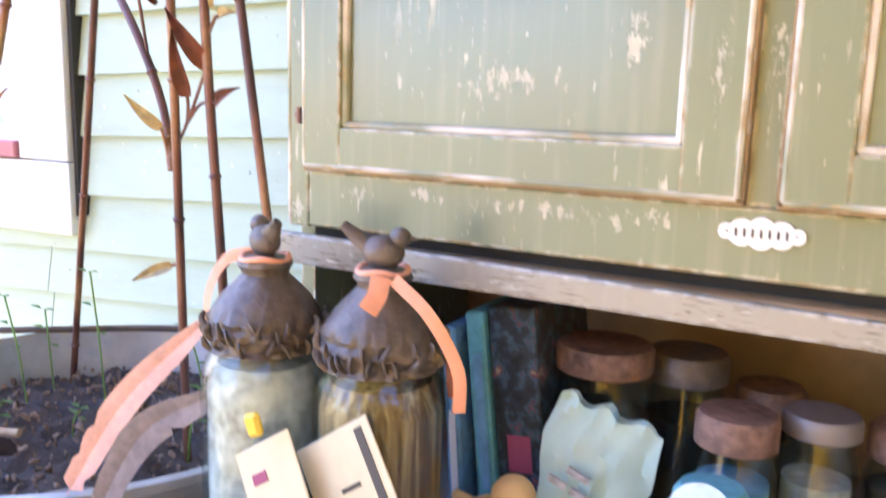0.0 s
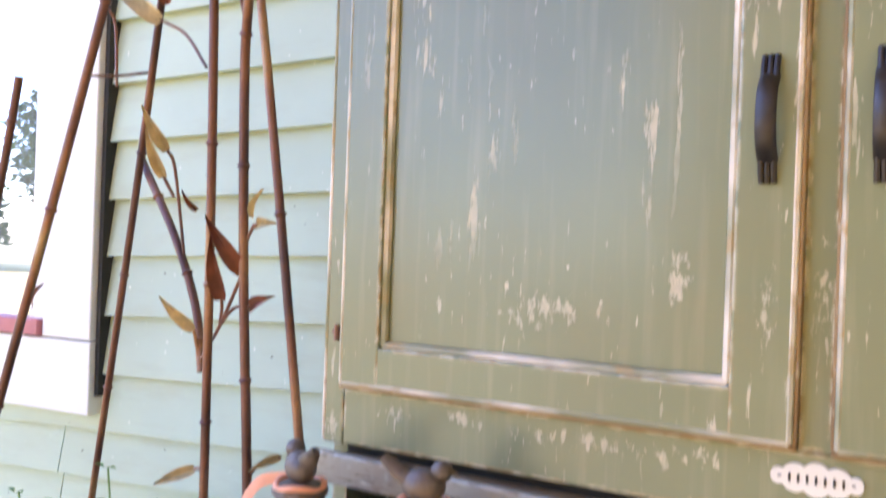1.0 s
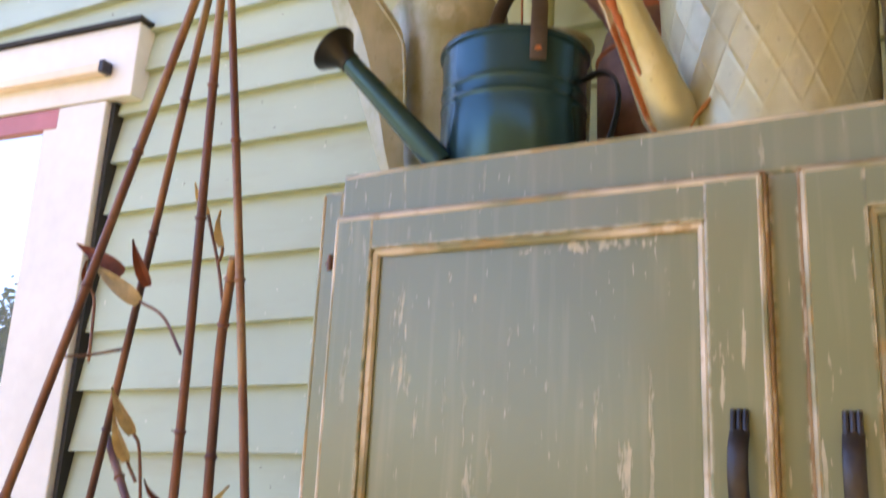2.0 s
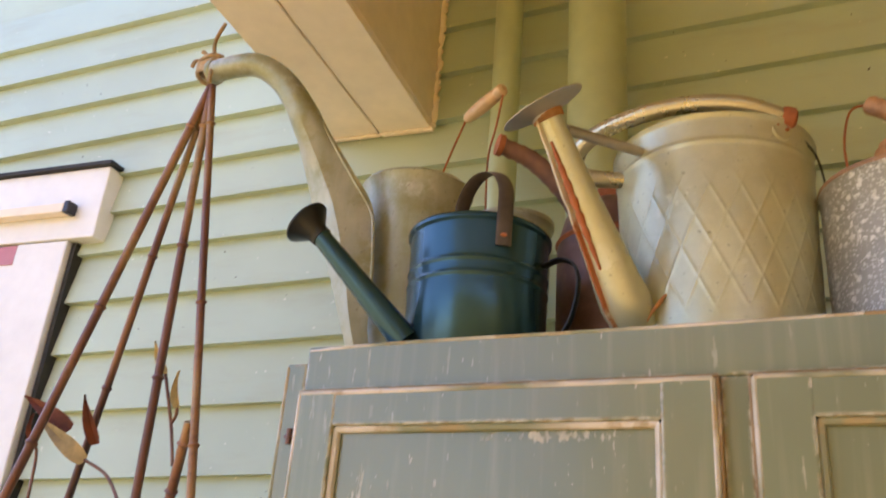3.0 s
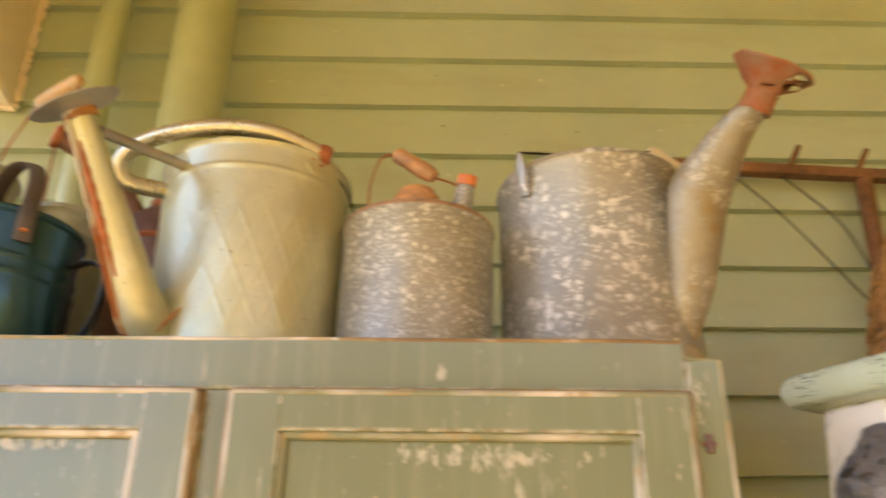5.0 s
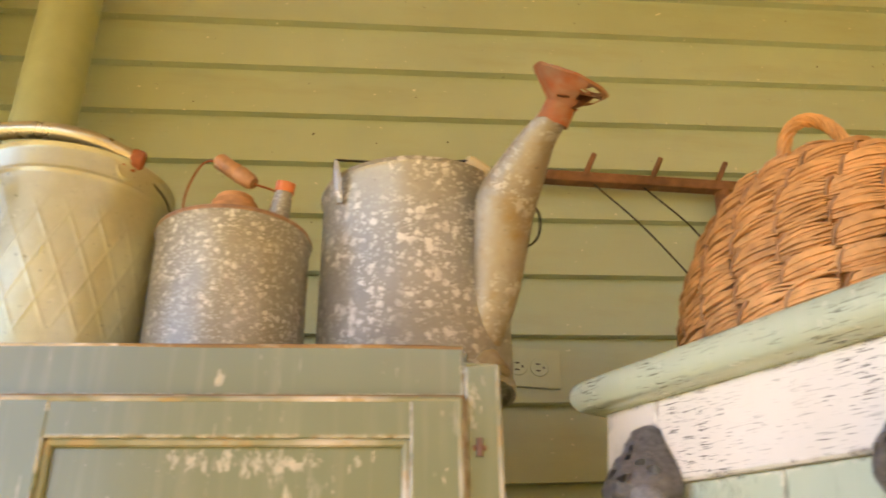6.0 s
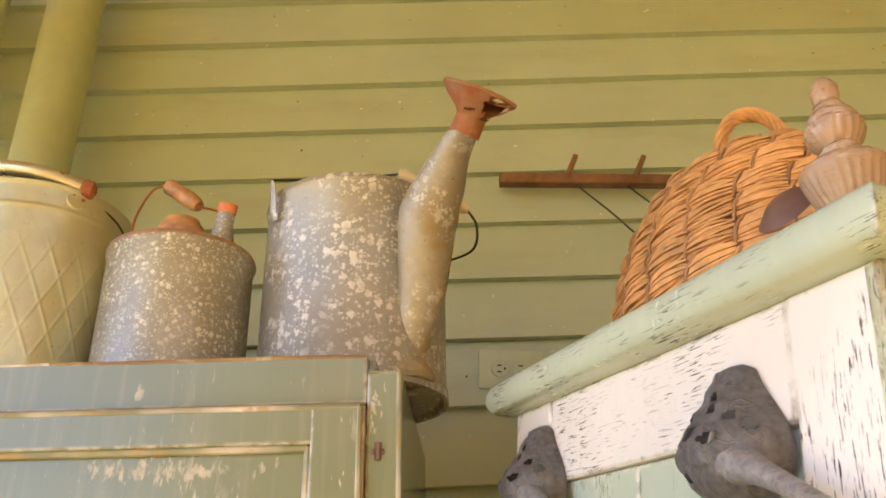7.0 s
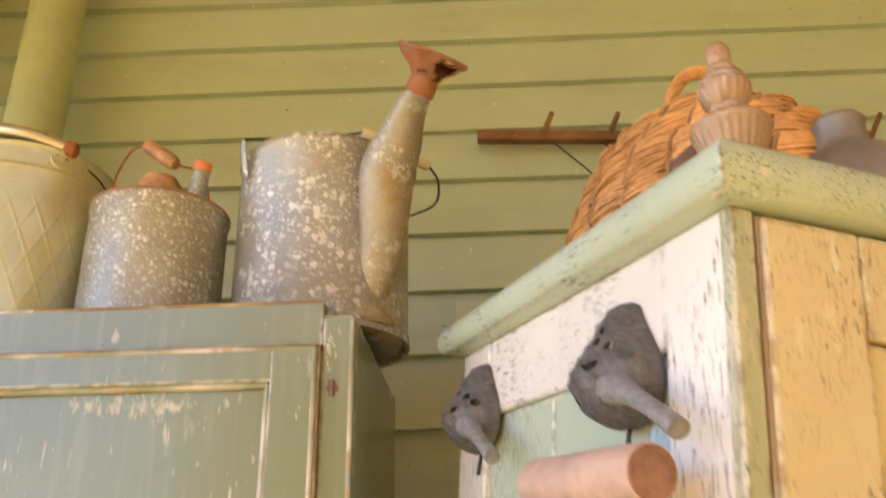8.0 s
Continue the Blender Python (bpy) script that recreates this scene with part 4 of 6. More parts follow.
    part("handle", tube(smooth_line([(0.080, -0.068, 0.252), (0.042, -0.090, 0.2605), (-0.006, -0.095, 0.2675), (-0.057, -0.095, 0.2655), (-0.100, -0.090, 0.2575), (-0.130, -0.082, 0.2455), (-0.142, -0.070, 0.230), (-0.132, -0.060, 0.216), (-0.085, -0.050, 0.209)], 8), 0.0098, 18), HANDLE_TIN, ob, "thick tubular tin handle", smooth=True)
    part("grip_end", tube([(0.079, -0.068, 0.2525), (0.084, -0.066, 0.2515), (0.092, -0.063, 0.2495), (0.095, -0.062, 0.249)], [0.0098, 0.0118, 0.0118, 0.008], 16), RUST, ob, "rusty handle pivot", smooth=True)
    bm = lathe([(0.0, 0.003), (0.012, 0.003), (0.014, 0.001), (0.014, -0.002), (0.0, -0.002)], 20)
    part("ear", bm, ZINC_CREAM, ob, "round riveted ear", smooth=True).matrix_local = Matrix.Translation((0.078, -0.070, 0.233)) @ Vector((0.75, -0.66, 0.1)).to_track_quat("Z", "Y").to_matrix().to_4x4()
    rivet_at(ob, (0.076, -0.075, 0.237), 0.0028), rivet_at(ob, (0.085, -0.068, 0.234), 0.0028)
    part("wire", tube(smooth_line([(0.088, -0.060, 0.240), (0.110, -0.02, 0.226), (0.118, 0.02, 0.195)], 5), 0.0013, 6), IRON, ob, smooth=True)


def kerosene_can():
    ob = thing("kerosene_can", "spotted galvanised fuel can with orange cap and wooden bail grip", "can", pose(0.603, 0.16, TOP))
    r = 0.086
    part("body", lathe([(0, 0.0), (r - 0.002, 0.0), (r + 0.001, 0.003), (r, 0.008), (r, 0.168), (r + 0.0025, 0.171), (r + 0.002, 0.176), (r - 0.003, 0.178), (r - 0.01, 0.176), (0.03, 0.190), (0, 0.191)], 64), ZINC_FINE, ob, smooth=True)
    part("rim", lathe([(r + 0.0008, 0.1705), (r + 0.0032, 0.173), (r + 0.0018, 0.1775), (r - 0.002, 0.1785)], 64), BROWN_SEAM, ob, "rusty seam", smooth=True)
    part("cap", lathe([(0.027, 0.184), (0.0272, 0.197), (0.0312, 0.199), (0.0318, 0.203), (0.0312, 0.2075), (0.0272, 0.209), (0.0268, 0.2165), (0.0228, 0.2195), (0.0215, 0.2255), (0.0130, 0.2300), (0, 0.231)], 36, at=(-0.002, -0.012, 0)), WORN_ORANGE, ob, "orange rusty screw cap", smooth=True, sharp=30)
    part("spout", tube([(0.045, -0.010, 0.178), (0.056, -0.022, 0.232)], [0.016, 0.0095], 18), ZINC_FINE, ob, smooth=True)
    part("spout_cap", tube([(0.0555, -0.0215, 0.230), (0.0575, -0.024, 0.241)], 0.0115, 16), ORANGE, ob, "orange spout cap", smooth=True)
    g0, g1 = Vector((-0.028, -0.008, 0.281)), Vector((0.019, -0.019, 0.243))
    part("bail", tube(smooth_line([(-0.055, -0.03, 0.182), (-0.056, -0.026, 0.225), (-0.046, -0.012, 0.272), g0], 5), 0.0014, 6), RUST, ob, "thin wire bail", smooth=True)
    part("bail", tube(smooth_line([g1, (0.05, 0.0, 0.235), (0.06, 0.02, 0.18)], 5), 0.0014, 6), RUST, ob, smooth=True)
    part("grip", tube([g0.lerp(g1, s) for s in (0, 0.06, 0.3, 0.5, 0.56, 0.62, 0.9, 1)], [0.008, 0.0105, 0.0098, 0.0108, 0.0092, 0.0110, 0.0098, 0.007], 16), WORN_ORANGE, ob, "worn orange turned wooden grip", smooth=True)
    part("bail_ear", tube([(-0.055, -0.03, 0.172), (-0.055, -0.03, 0.19)], 0.0045, 8), ZINC_FINE, ob, smooth=True)


def spotted_can():
    ob = thing("watering_can", "big spotted galvanised watering can with a torn rusty rose", "watering can", pose(0.812, 0.195, TOP))
    r = 0.112
    part("body", lathe([(0, 0.006), (r - 0.008, 0.006), (r - 0.003, 0.0), (r + 0.002, 0.0), (r + 0.002, 0.012), (r, 0.016), (r, 0.238), (r + 0.003, 0.242), (r + 0.002, 0.248), (r - 0.002, 0.247), (r - 0.003, 0.02), (0, 0.016)], 72), ZINC, ob, smooth=True)
    o = Vector((0.812, 0.195, TOP))
    pts = smooth_line([Vector(p) - o for p in ((0.872, 0.142, 1.696), (0.884, 0.132, 1.735), (0.899, 0.115, 1.786), (0.905, 0.100, 1.833), (0.911, 0.085, 1.876), (0.926, 0.063, 1.904), (0.941, 0.036, 1.927), (0.957, 0.008, 1.940))], 6)
    knots = [0.018, 0.023, 0.027, 0.0315, 0.0350, 0.0285, 0.0200, 0.0145]
    radii = [knots[min(i // 6, 7)] + (knots[min(i // 6 + 1, 7)] - knots[min(i // 6, 7)]) * (i % 6) / 6 for i in range(len(pts))]
    part("spout", tube(pts, radii, 28, flat=0.8, up=(-0.35, 0.94, 0)), ZINC_DIRTY, ob, "spotted spout with brown dirt", smooth=True)
    part("rust_stain", tube([p + Vector((q * 0.70, -q * 0.42, 0.0)) for p, q in list(zip(pts, radii))[29:42]], [0.001 + 0.0030 * math.sin(math.pi * i / 12) + 0.0006 * math.sin(i * 2.3) for i in range(13)], 8), STREAK, ob, "rust streak down the spout", smooth=True)
    foot = [(0.0, 0.0), (0.046, 0.004), (0.050, 0.010), (0.044, 0.022), (0.036, 0.034), (0.030, 0.040)]
    bm = lathe(foot, 28)
    for v in bm.verts:
        v.co += Vector(noise.noise_vector(v.co * 60)) * 0.003
    part("dirt_crust", bm, MUD, ob, "brown dirt caked at the spout's foot", smooth=True).matrix_local = Matrix.Translation((0.060, -0.055, 0.004)) @ pose(0, 0, 0, 0, 0, 20) @ Matrix.Diagonal((0.85, 0.8, 0.9, 1))
    rose(ob, pts[-1], pts[-1] + Vector((0.40, -0.46, 0.80)), 0.016, 0.041, 0.042, RUSTED_ZINC, True, "torn rusty sprinkler rose")
    part("ear", tube([(-0.087, -0.078, 0.205), (-0.090, -0.081, 0.225), (-0.092, -0.083, 0.248), (-0.093, -0.084, 0.258)], [0.0055, 0.0070, 0.0060, 0.003], 14, flat=0.3, up=(0.72, 0.69, 0)), ZINC, ob, "riveted bail ear", smooth=True)
    part("ear", tube([(0.093, 0.070, 0.205), (0.096, 0.072, 0.225), (0.097, 0.073, 0.248), (0.098, 0.074, 0.258)], [0.0055, 0.0070, 0.0060, 0.003], 14, flat=0.3, up=(0.80, 0.60, 0)), ZINC, ob, smooth=True)
    part("bail", tube(smooth_line([(-0.093, -0.085, 0.258), (-0.05, -0.06, 0.272), (0.0, -0.06, 0.272), (0.062, -0.074, 0.267)], 5), 0.0016, 6), IRON, ob, "dark wire bail", smooth=True)
    g0, g1 = Vector((0.060, -0.074, 0.268)), Vector((0.143, -0.026, 0.240))
    part("grip", tube([g0, g0.lerp(g1, 0.06), g0.lerp(g1, 0.94), g1], [0.006, 0.0085, 0.0075, 0.005], 14), BONE, ob, "cream turned grip", smooth=True)
    part("bail", tube(smooth_line([g1, (0.154, -0.014, 0.222), (0.146, 0.01, 0.200), (0.095, 0.06, 0.205)], 6), 0.0016, 6), IRON, ob, smooth=True)


tall_can(), pail(), blue_can(), brown_can(), cream_can(), kerosene_can(), spotted_can()

# ---- the chest and what stands on it ----
CHEST = pose(1.168, -0.363, 1.615, 0, 0, 22.2) @ pose(0, 0, 0, 4.4, 3.0, 0)


def pear_hook(parent):
    """Cast hook: a hollow pierced pear with a tail, made to hang on a wall that faces -x."""
    bm = bmesh.new()
    rows, segs = 48, 56

    def half_width(s):
        if s > 0.64:
            return 0.052 * math.sqrt(max(0.004, 1 - ((s - 0.64) / 0.365) ** 2))
        q = s / 0.64
        return (0.0185 + 0.0335 * q * q * (3 - 2 * q)) * min(1, math.sqrt(max(s, 0.004) / 0.07))

    grid = []
    for j in range(rows + 1):
        s = j / rows
        z, w = 0.052 - 0.104 * s, half_width(s)
        line = []
        for i in range(segs + 1):
            a = math.pi * i / segs
            q = Vector((math.sin(a) * w, math.cos(a) * w, z))
            out = 0.036 * math.sin(a) * (w / 0.045) + (0.0030 * noise.noise(q * 75) + 0.0018 * noise.noise(q * 170)) * math.sin(a)
            out += 0.003 * math.exp(-((s - 0.66 - 0.08 * math.sin(3 * a)) / 0.02) ** 2) * math.sin(a)
            line.append(bm.verts.new((-out, w * math.cos(a), z)))
        grid.append(line)
    holes = ((0.27, 0.52, 0.032), (0.43, 0.70, 0.032), (0.53, 0.45, 0.055), (0.58, 0.60, 0.042), (0.80, 0.36, 0.035), (0.42, 0.34, 0.03), (0.37, 0.57, 0.034), (0.55, 0.26, 0.05), (0.50, 0.80, 0.04), (0.24, 0.36, 0.026))
    for j in range(rows):
        for i in range(segs):
            s, a = (j + 0.5) / rows, (i + 0.5) / segs
            if any(((s - hs) / hr) ** 2 + ((a - ha) / (hr * 1.15)) ** 2 < 1 for hs, ha, hr in holes):
                continue
            bm.faces.new((grid[j][i], grid[j][i + 1], grid[j + 1][i + 1], grid[j + 1][i]))
    bmesh.ops.solidify(bm, geom=bm.faces[:], thickness=0.003)
    part("shell", bm, STONE_IRON, parent, smooth=True, sharp=75)
    part("tail", tube(smooth_line([(-0.018, -0.008, -0.020), (-0.028, -0.048, -0.032), (-0.031, -0.090, -0.050), (-0.030, -0.122, -0.068)], 6), [0.018, 0.017, 0.0158, 0.0143, 0.0128, 0.0114, 0.0102, 0.0092, 0.0084, 0.0078, 0.0074, 0.0071, 0.0069, 0.0069, 0.007, 0.0072, 0.0075, 0.0079, 0.0077], 14), STONE_IRON, parent, smooth=True)
    part("nail", tube([(0.0, 0.0, -0.045), (-0.004, 0.0, -0.075)], 0.002, 8), IRON, parent)


def chest():
    ob = thing("painted_chest", "tall chest with chipped white, mint and cream paint", "chest", CHEST)
    part("body", box(0.022, 0.60, 0.022, 0.468, -1.0, -0.012), CHIP_GREEN, ob)
    # flank: white frame round mint boards
    part("top_rail", box(0.010, 0.0215, 0.0835, 0.400, -0.087, -0.012, bevel=0.002), CHIP_WHITE, ob)
    part("stile", box(0.009, 0.0215, 0.012, 0.083, -1.0, -0.012, bevel=0.002), CHIP_WHITE_UP, ob)
    part("stile", box(0.009, 0.0215, 0.4005, 0.474, -1.0, -0.012, bevel=0.002), CHIP_WHITE_UP, ob)
    part("panel_board", box(0.016, 0.0217, 0.0835, 0.1175, -1.0, -0.0875, bevel=0.0015), CHIP_BLUE, ob, "bluish worn panel board")
    part("panel_board", box(0.016, 0.0217, 0.1195, 0.262, -1.0, -0.0875, bevel=0.0015), CHIP_GREEN_UP, ob)
    part("panel_board", box(0.016, 0.0217, 0.2635, 0.400, -1.0, -0.0875, bevel=0.0015), CHIP_GREEN_UP, ob)
    # front: cream door beside a mint corner post
    part("corner_post", box(0.0085, 0.0265, 0.010, 0.0215, -1.0, -0.012, bevel=0.002), CHIP_POST, ob, "post worn to bare wood along its edge")
    part("door_stile", box(0.0295, 0.101, 0.007, 0.0215, -1.0, -0.016, bevel=0.003, segs=2), CHIP_CREAM, ob)
    part("door_edge", box(0.0268, 0.0292, 0.009, 0.0215, -1.0, -0.016, bevel=0.0008), EDGE_WOOD, ob, "bare brown door edge")
    part("door_rail", box(0.1015, 0.54, 0.0075, 0.0215, -0.083, -0.016, bevel=0.003, segs=2), CHIP_CREAM, ob)
    part("door_panel", box(0.1015, 0.54, 0.0150, 0.0217, -1.0, -0.0845), CHIP_CREAM, ob)
    part("door_stile", box(0.5405, 0.60, 0.008, 0.0215, -1.0, -0.016, bevel=0.002), CHIP_CREAM, ob)
    bm = box(-0.014, 0.63, -0.014, 0.504, -0.012, 0.024)
    flat = [e for e in bm.edges if abs(e.verts[0].co.z - e.verts[1].co.z) < 1e-5]
    bmesh.ops.bevel(bm, geom=flat, offset=0.0165, segments=6, affect="EDGES", profile=0.5)
    part("top", bm, CHIP_GREEN, ob, "mint bull-nosed top", smooth=True)
    for x in (0.03, 0.55):
        for y in (0.03, 0.42):
            part("leg", box(x, x + 0.04, y, y + 0.04, -1.612 + 0.077 * y - 0.052 * x, -1.001), CHIP_WHITE, ob)
    for y, z in ((0.128, -0.088), (0.408, -0.079)):
        hook = thing("wall_hook", "pierced grey cast iron hook with a tail", "hook", CHEST @ pose(0.009, y, z) @ Matrix.Diagonal((0.95, 0.82, 0.86, 1)), group="hooks on the chest")
        pear_hook(hook)
    rod = thing("wooden_rod", "smooth pinkish wooden rod with a dark end", "rod", CHEST @ pose(-0.034, -0.095, -0.171))
    bm = tube([(0.0, 0.128, 0.0), (0.0, 0.133, 0.0), (0.0, 0.272, 0.002), (0.0, 0.278, 0.002)], [0.0162, 0.0175, 0.0175, 0.016], 28)
    part("shaft", bm, plain("pink_wood", (0.56, 0.37, 0.27), 0.6, vary=0.16, scale=70), rod, smooth=True)
    part("end_cap", tube([(0.0, 0.1272, 0.0), (0.0, 0.1285, 0.0)], [0.0148, 0.0162], 28), plain("end_grain", (0.30, 0.16, 0.11), 0.7, vary=0.35, scale=120), rod, "dark end grain")
    part("bracket", tube([(0.0, 0.22, -0.016), (0.03, 0.22, -0.03), (0.043, 0.22, -0.03)], 0.004, 8), IRON, rod)


chest()


def straw_skep():
    o = Vector((1.322, 0.155, 1.654))
    ob = thing("bee_skep", "golden woven straw bee skep with a loop handle", "skep", Matrix.Translation(o))
    h, rb = 0.310, 0.208
    rng = random.Random(5)
    rows = 10
    zs = [h * i / rows for i in range(rows + 1)]

    def radius(z):
        s = z / h
        return rb * (1 - 0.20 * s) * math.sqrt(max(0.0, 1 - max(0.0, (s - 0.18) / 0.83) ** 2.8)) + 0.002

    n = 25
    part("core", lathe([(radius(z) * 0.95 - 0.004 if z < h else 0.0, z) for z in [h * i / 20 for i in range(21)]], 40), DARK_STRAW, ob, smooth=True)
    for j in range(rows):
        z0, z1 = zs[j], zs[j + 1]
        zc, r = (z0 + z1) / 2, radius((z0 + z1) / 2)
        count = max(6, round(n * r / rb))
        bm = bmesh.new()
        for k in range(count):
            a0 = 2 * math.pi * (k + 0.36 * j) / count + 0.05 * rng.random()
            span = 2 * math.pi / count
            for q in range(19):
                # strands of one bundle, fanned and uneven
                dz = ((q - 9) / 9.0) * (z1 - z0) * 0.47 + rng.uniform(-0.002, 0.002)
                rr = r + 0.003 + 0.005 * (1 - ((q - 9) / 10.0) ** 2) + rng.uniform(-0.002, 0.0022)
                slope = rng.uniform(0.0, 0.012)
                pts = []
                for w in range(5):
                    s = w / 4
                    lift = 0.0032 * math.sin(math.pi * min(1, s * 1.05))
                    a = a0 + span * (s * 1.0 - 0.01 + 0.10 * dz / (z1 - z0))
                    rz = zc + dz * (0.72 + 0.28 * math.sin(math.pi * s)) + slope * s
                    pts.append(((rr + lift - 0.004) * math.cos(a), (rr + lift - 0.004) * math.sin(a), rz))
                tube(pts, [0.0014, 0.0020, 0.0022, 0.0019, 0.0012], 4, bm=bm, cap=False)
        part("coil", bm, STRAW, ob, smooth=True)
        bm = bmesh.new()
        for k in range(count):
            a0 = 2 * math.pi * (k + 0.36 * j) / count + 0.02
            pts = [((r + out) * math.cos(a0 + da), (r + out) * math.sin(a0 + da), zc + f * (z1 - z0)) for f, out, da in ((-0.55, 0.001, -0.02), (-0.25, 0.0055, 0.0), (0.15, 0.007, 0.02), (0.55, 0.002, 0.06))]
            tube(smooth_line(pts, 3), 0.0021, 5, bm=bm)
        tagged(part("stitching", bm, STITCH, ob, "brown stitching", smooth=True), kind="stuff")
    bm = bmesh.new()
    for q in range(6):
        ph = q * math.pi / 3
        pts = []
        for i in range(25):
            a = math.pi * i / 24
            c = Vector((0.047 * math.cos(a), 0.0, h - 0.016 + 0.098 * math.sin(a) ** 0.7))
            tw = ph + i * 0.55
            pts.append(c + Vector((math.cos(a) * math.cos(tw), math.sin(tw), math.sin(a) * math.cos(tw))) * 0.0062)
        part("handle_strand", tube(pts, 0.0037, 6), STRAW, ob, "twisted straw loop handle", smooth=True)


STITCH = plain("straw_stitch", (0.36, 0.20, 0.10), 0.7, vary=0.3, scale=80)
DARK_STRAW = plain("dark_straw", (0.50, 0.27, 0.11), 0.8, vary=0.3, scale=60)
straw_skep()


def finial():
    ob = thing("finial", "turned wooden finial with worn pinkish paint", "finial", Matrix.Translation((1.207, -0.270, 1.640)) @ Matrix.Diagonal((0.86, 0.86, 1.12, 1)))
    part("base", worn(lathe([(0, 0), (0.017, 0.0), (0.018, 0.006), (0.0135, 0.010), (0.0120, 0.018), (0.015, 0.022), (0.0, 0.024)], 64)), TURNED, ob, smooth=True)

    def fluted(profile, flutes, depth, z0, z1):
        bm = lathe(profile, 120)
        for v in bm.verts:
            if z0 < v.co.z < z1:
                k = 1 + depth * math.cos(flutes * math.atan2(v.co.y, v.co.x))
                v.co.x, v.co.y = v.co.x * k, v.co.y * k
        for v in bm.verts:
            v.co += Vector(noise.noise_vector(v.co * 130)) * 0.0010
        return bm

    part("urn", fluted([(0.0, 0.0225), (0.0155, 0.0235), (0.020, 0.028), (0.0245, 0.034), (0.0285, 0.041), (0.0312, 0.048), (0.0330, 0.0515), (0.0340, 0.054), (0.0332, 0.0568), (0.0300, 0.058), (0.0285, 0.0605), (0.020, 0.0645), (0.0, 0.066)], 26, 0.022, 0.026, 0.0505), TURNED, ob, "fluted urn with a worn rim", smooth=True)
    part("collar", worn(lathe([(0.0, 0.0655), (0.0155, 0.0662), (0.0165, 0.069), (0.0150, 0.0715), (0.0, 0.072)], 64)), TURNED, ob, smooth=True)
    part("bud", fluted([(0.0, 0.0715), (0.0150, 0.072), (0.0195, 0.0765), (0.0222, 0.082), (0.0224, 0.0865), (0.0205, 0.089), (0.0185, 0.0895), (0.0192, 0.093), (0.0165, 0.0965), (0.0, 0.098)], 18, 0.02, 0.0735, 0.0885), TURNED, ob, "fluted bud", smooth=True)
    part("tip", worn(lathe([(0.0, 0.0975), (0.0125, 0.098), (0.0135, 0.1005), (0.0120, 0.103), (0.0098, 0.105), (0.0112, 0.110), (0.0108, 0.116), (0.0075, 0.121), (0.004, 0.124), (0, 0.125)], 64)), TURNED, ob, smooth=True)


finial()


def scoop():
    o = Vector((1.22, -0.19, 1.645))
    ob = thing("metal_scoop", "small brown metal ladle bowl lying behind the finial", "scoop", Matrix.Translation(o))
    bm = lathe([(0.0, 0.010), (0.014, 0.008), (0.025, 0.0), (0.0265, -0.001), (0.024, -0.001), (0.013, 0.006), (0.0, 0.008)], 32)
    q = Vector((-0.66, -0.42, 0.62)).to_track_quat("Z", "Y").to_matrix().to_4x4()
    bmesh.ops.transform(bm, matrix=Matrix.Translation(Vector((1.194, -0.2, 1.715)) - o) @ q, verts=bm.verts)
    part("bowl", bm, BROWN_TIN, ob, smooth=True)
    part("shank", tube(smooth_line([Vector(p) - o for p in ((1.210, -0.196, 1.733), (1.232, -0.185, 1.728), (1.240, -0.155, 1.700), (1.238, -0.125, 1.672))], 5), 0.004, 8), BROWN_TIN, ob, smooth=True)


scoop()


def bell_lid():
    ob = thing("bell_cloche", "dull grey domed metal cloche with a flat knob", "cloche", Matrix.Translation((1.312, -0.212, 1.635)) @ Matrix.Diagonal((1.05, 1.05, 1.30, 1)))
    part("dome", lathe([(0, 0.0), (0.072, 0.0), (0.074, 0.005), (0.070, 0.018), (0.054, 0.038), (0.034, 0.052), (0.022, 0.058), (0.0185, 0.062), (0.018, 0.074), (0.0195, 0.078), (0.017, 0.081), (0, 0.082)], 40), PEWTER, ob, smooth=True)


bell_lid()


def rake():
    ob = thing("garden_rake", "old reddish wooden hay rake leaning on the siding", "rake", WALL @ pose(0.22, -0.05, 2.262))
    part("head", box(-0.005, 0.80, -0.012, 0.012, -0.011, 0.011, bevel=0.003, segs=2), RAKE_WOOD, ob)
    for i in range(6):
        x = 0.13 + i * 0.135
        part("tooth", tube([(x - 0.004, -0.004, 0.0), (x + 0.016, -0.022, 0.046)], [0.0062, 0.0052], 8), RAKE_WOOD, ob)
    part("handle", tube([(0.412, 0.004, -0.008), (0.395, -0.01, -0.20), (0.375, -0.03, -0.42), (0.24, -0.08, -2.245)], [0.0165, 0.016, 0.0155, 0.015], 12), RAKE_WOOD, ob, smooth=True)
    for x in (0.145, 0.245, 0.58):
        s = -1 if x > 0.4 else 1
        part("brace_wire", tube(smooth_line([(x, 0.0, -0.008), (x + 0.10 * s, -0.006, -0.115), (0.385, -0.02, -0.31 if x < 0.2 else -0.25)], 5), 0.0018, 6), IRON, ob, "thin bent brace wire", smooth=True)


rake()


# ---- trellis and planter ----
def cane(name, pts, r, parent, joints):
    p = smooth_line(pts, 8)
    part(name, tube(p, r, 10), COPPER, parent, smooth=True)
    n = len(p)
    for k in range(joints):
        q = p[int((k + 0.6) * (n - 1) / joints)]
        d = (p[min(n - 1, int((k + 0.6) * (n - 1) / joints) + 1)] - q).normalized()
        part("joint", tube([q - d * 0.0035, q, q + d * 0.0035], [r * 1.02, r * 1.42, r * 1.02], 10), COPPER, parent, smooth=True)


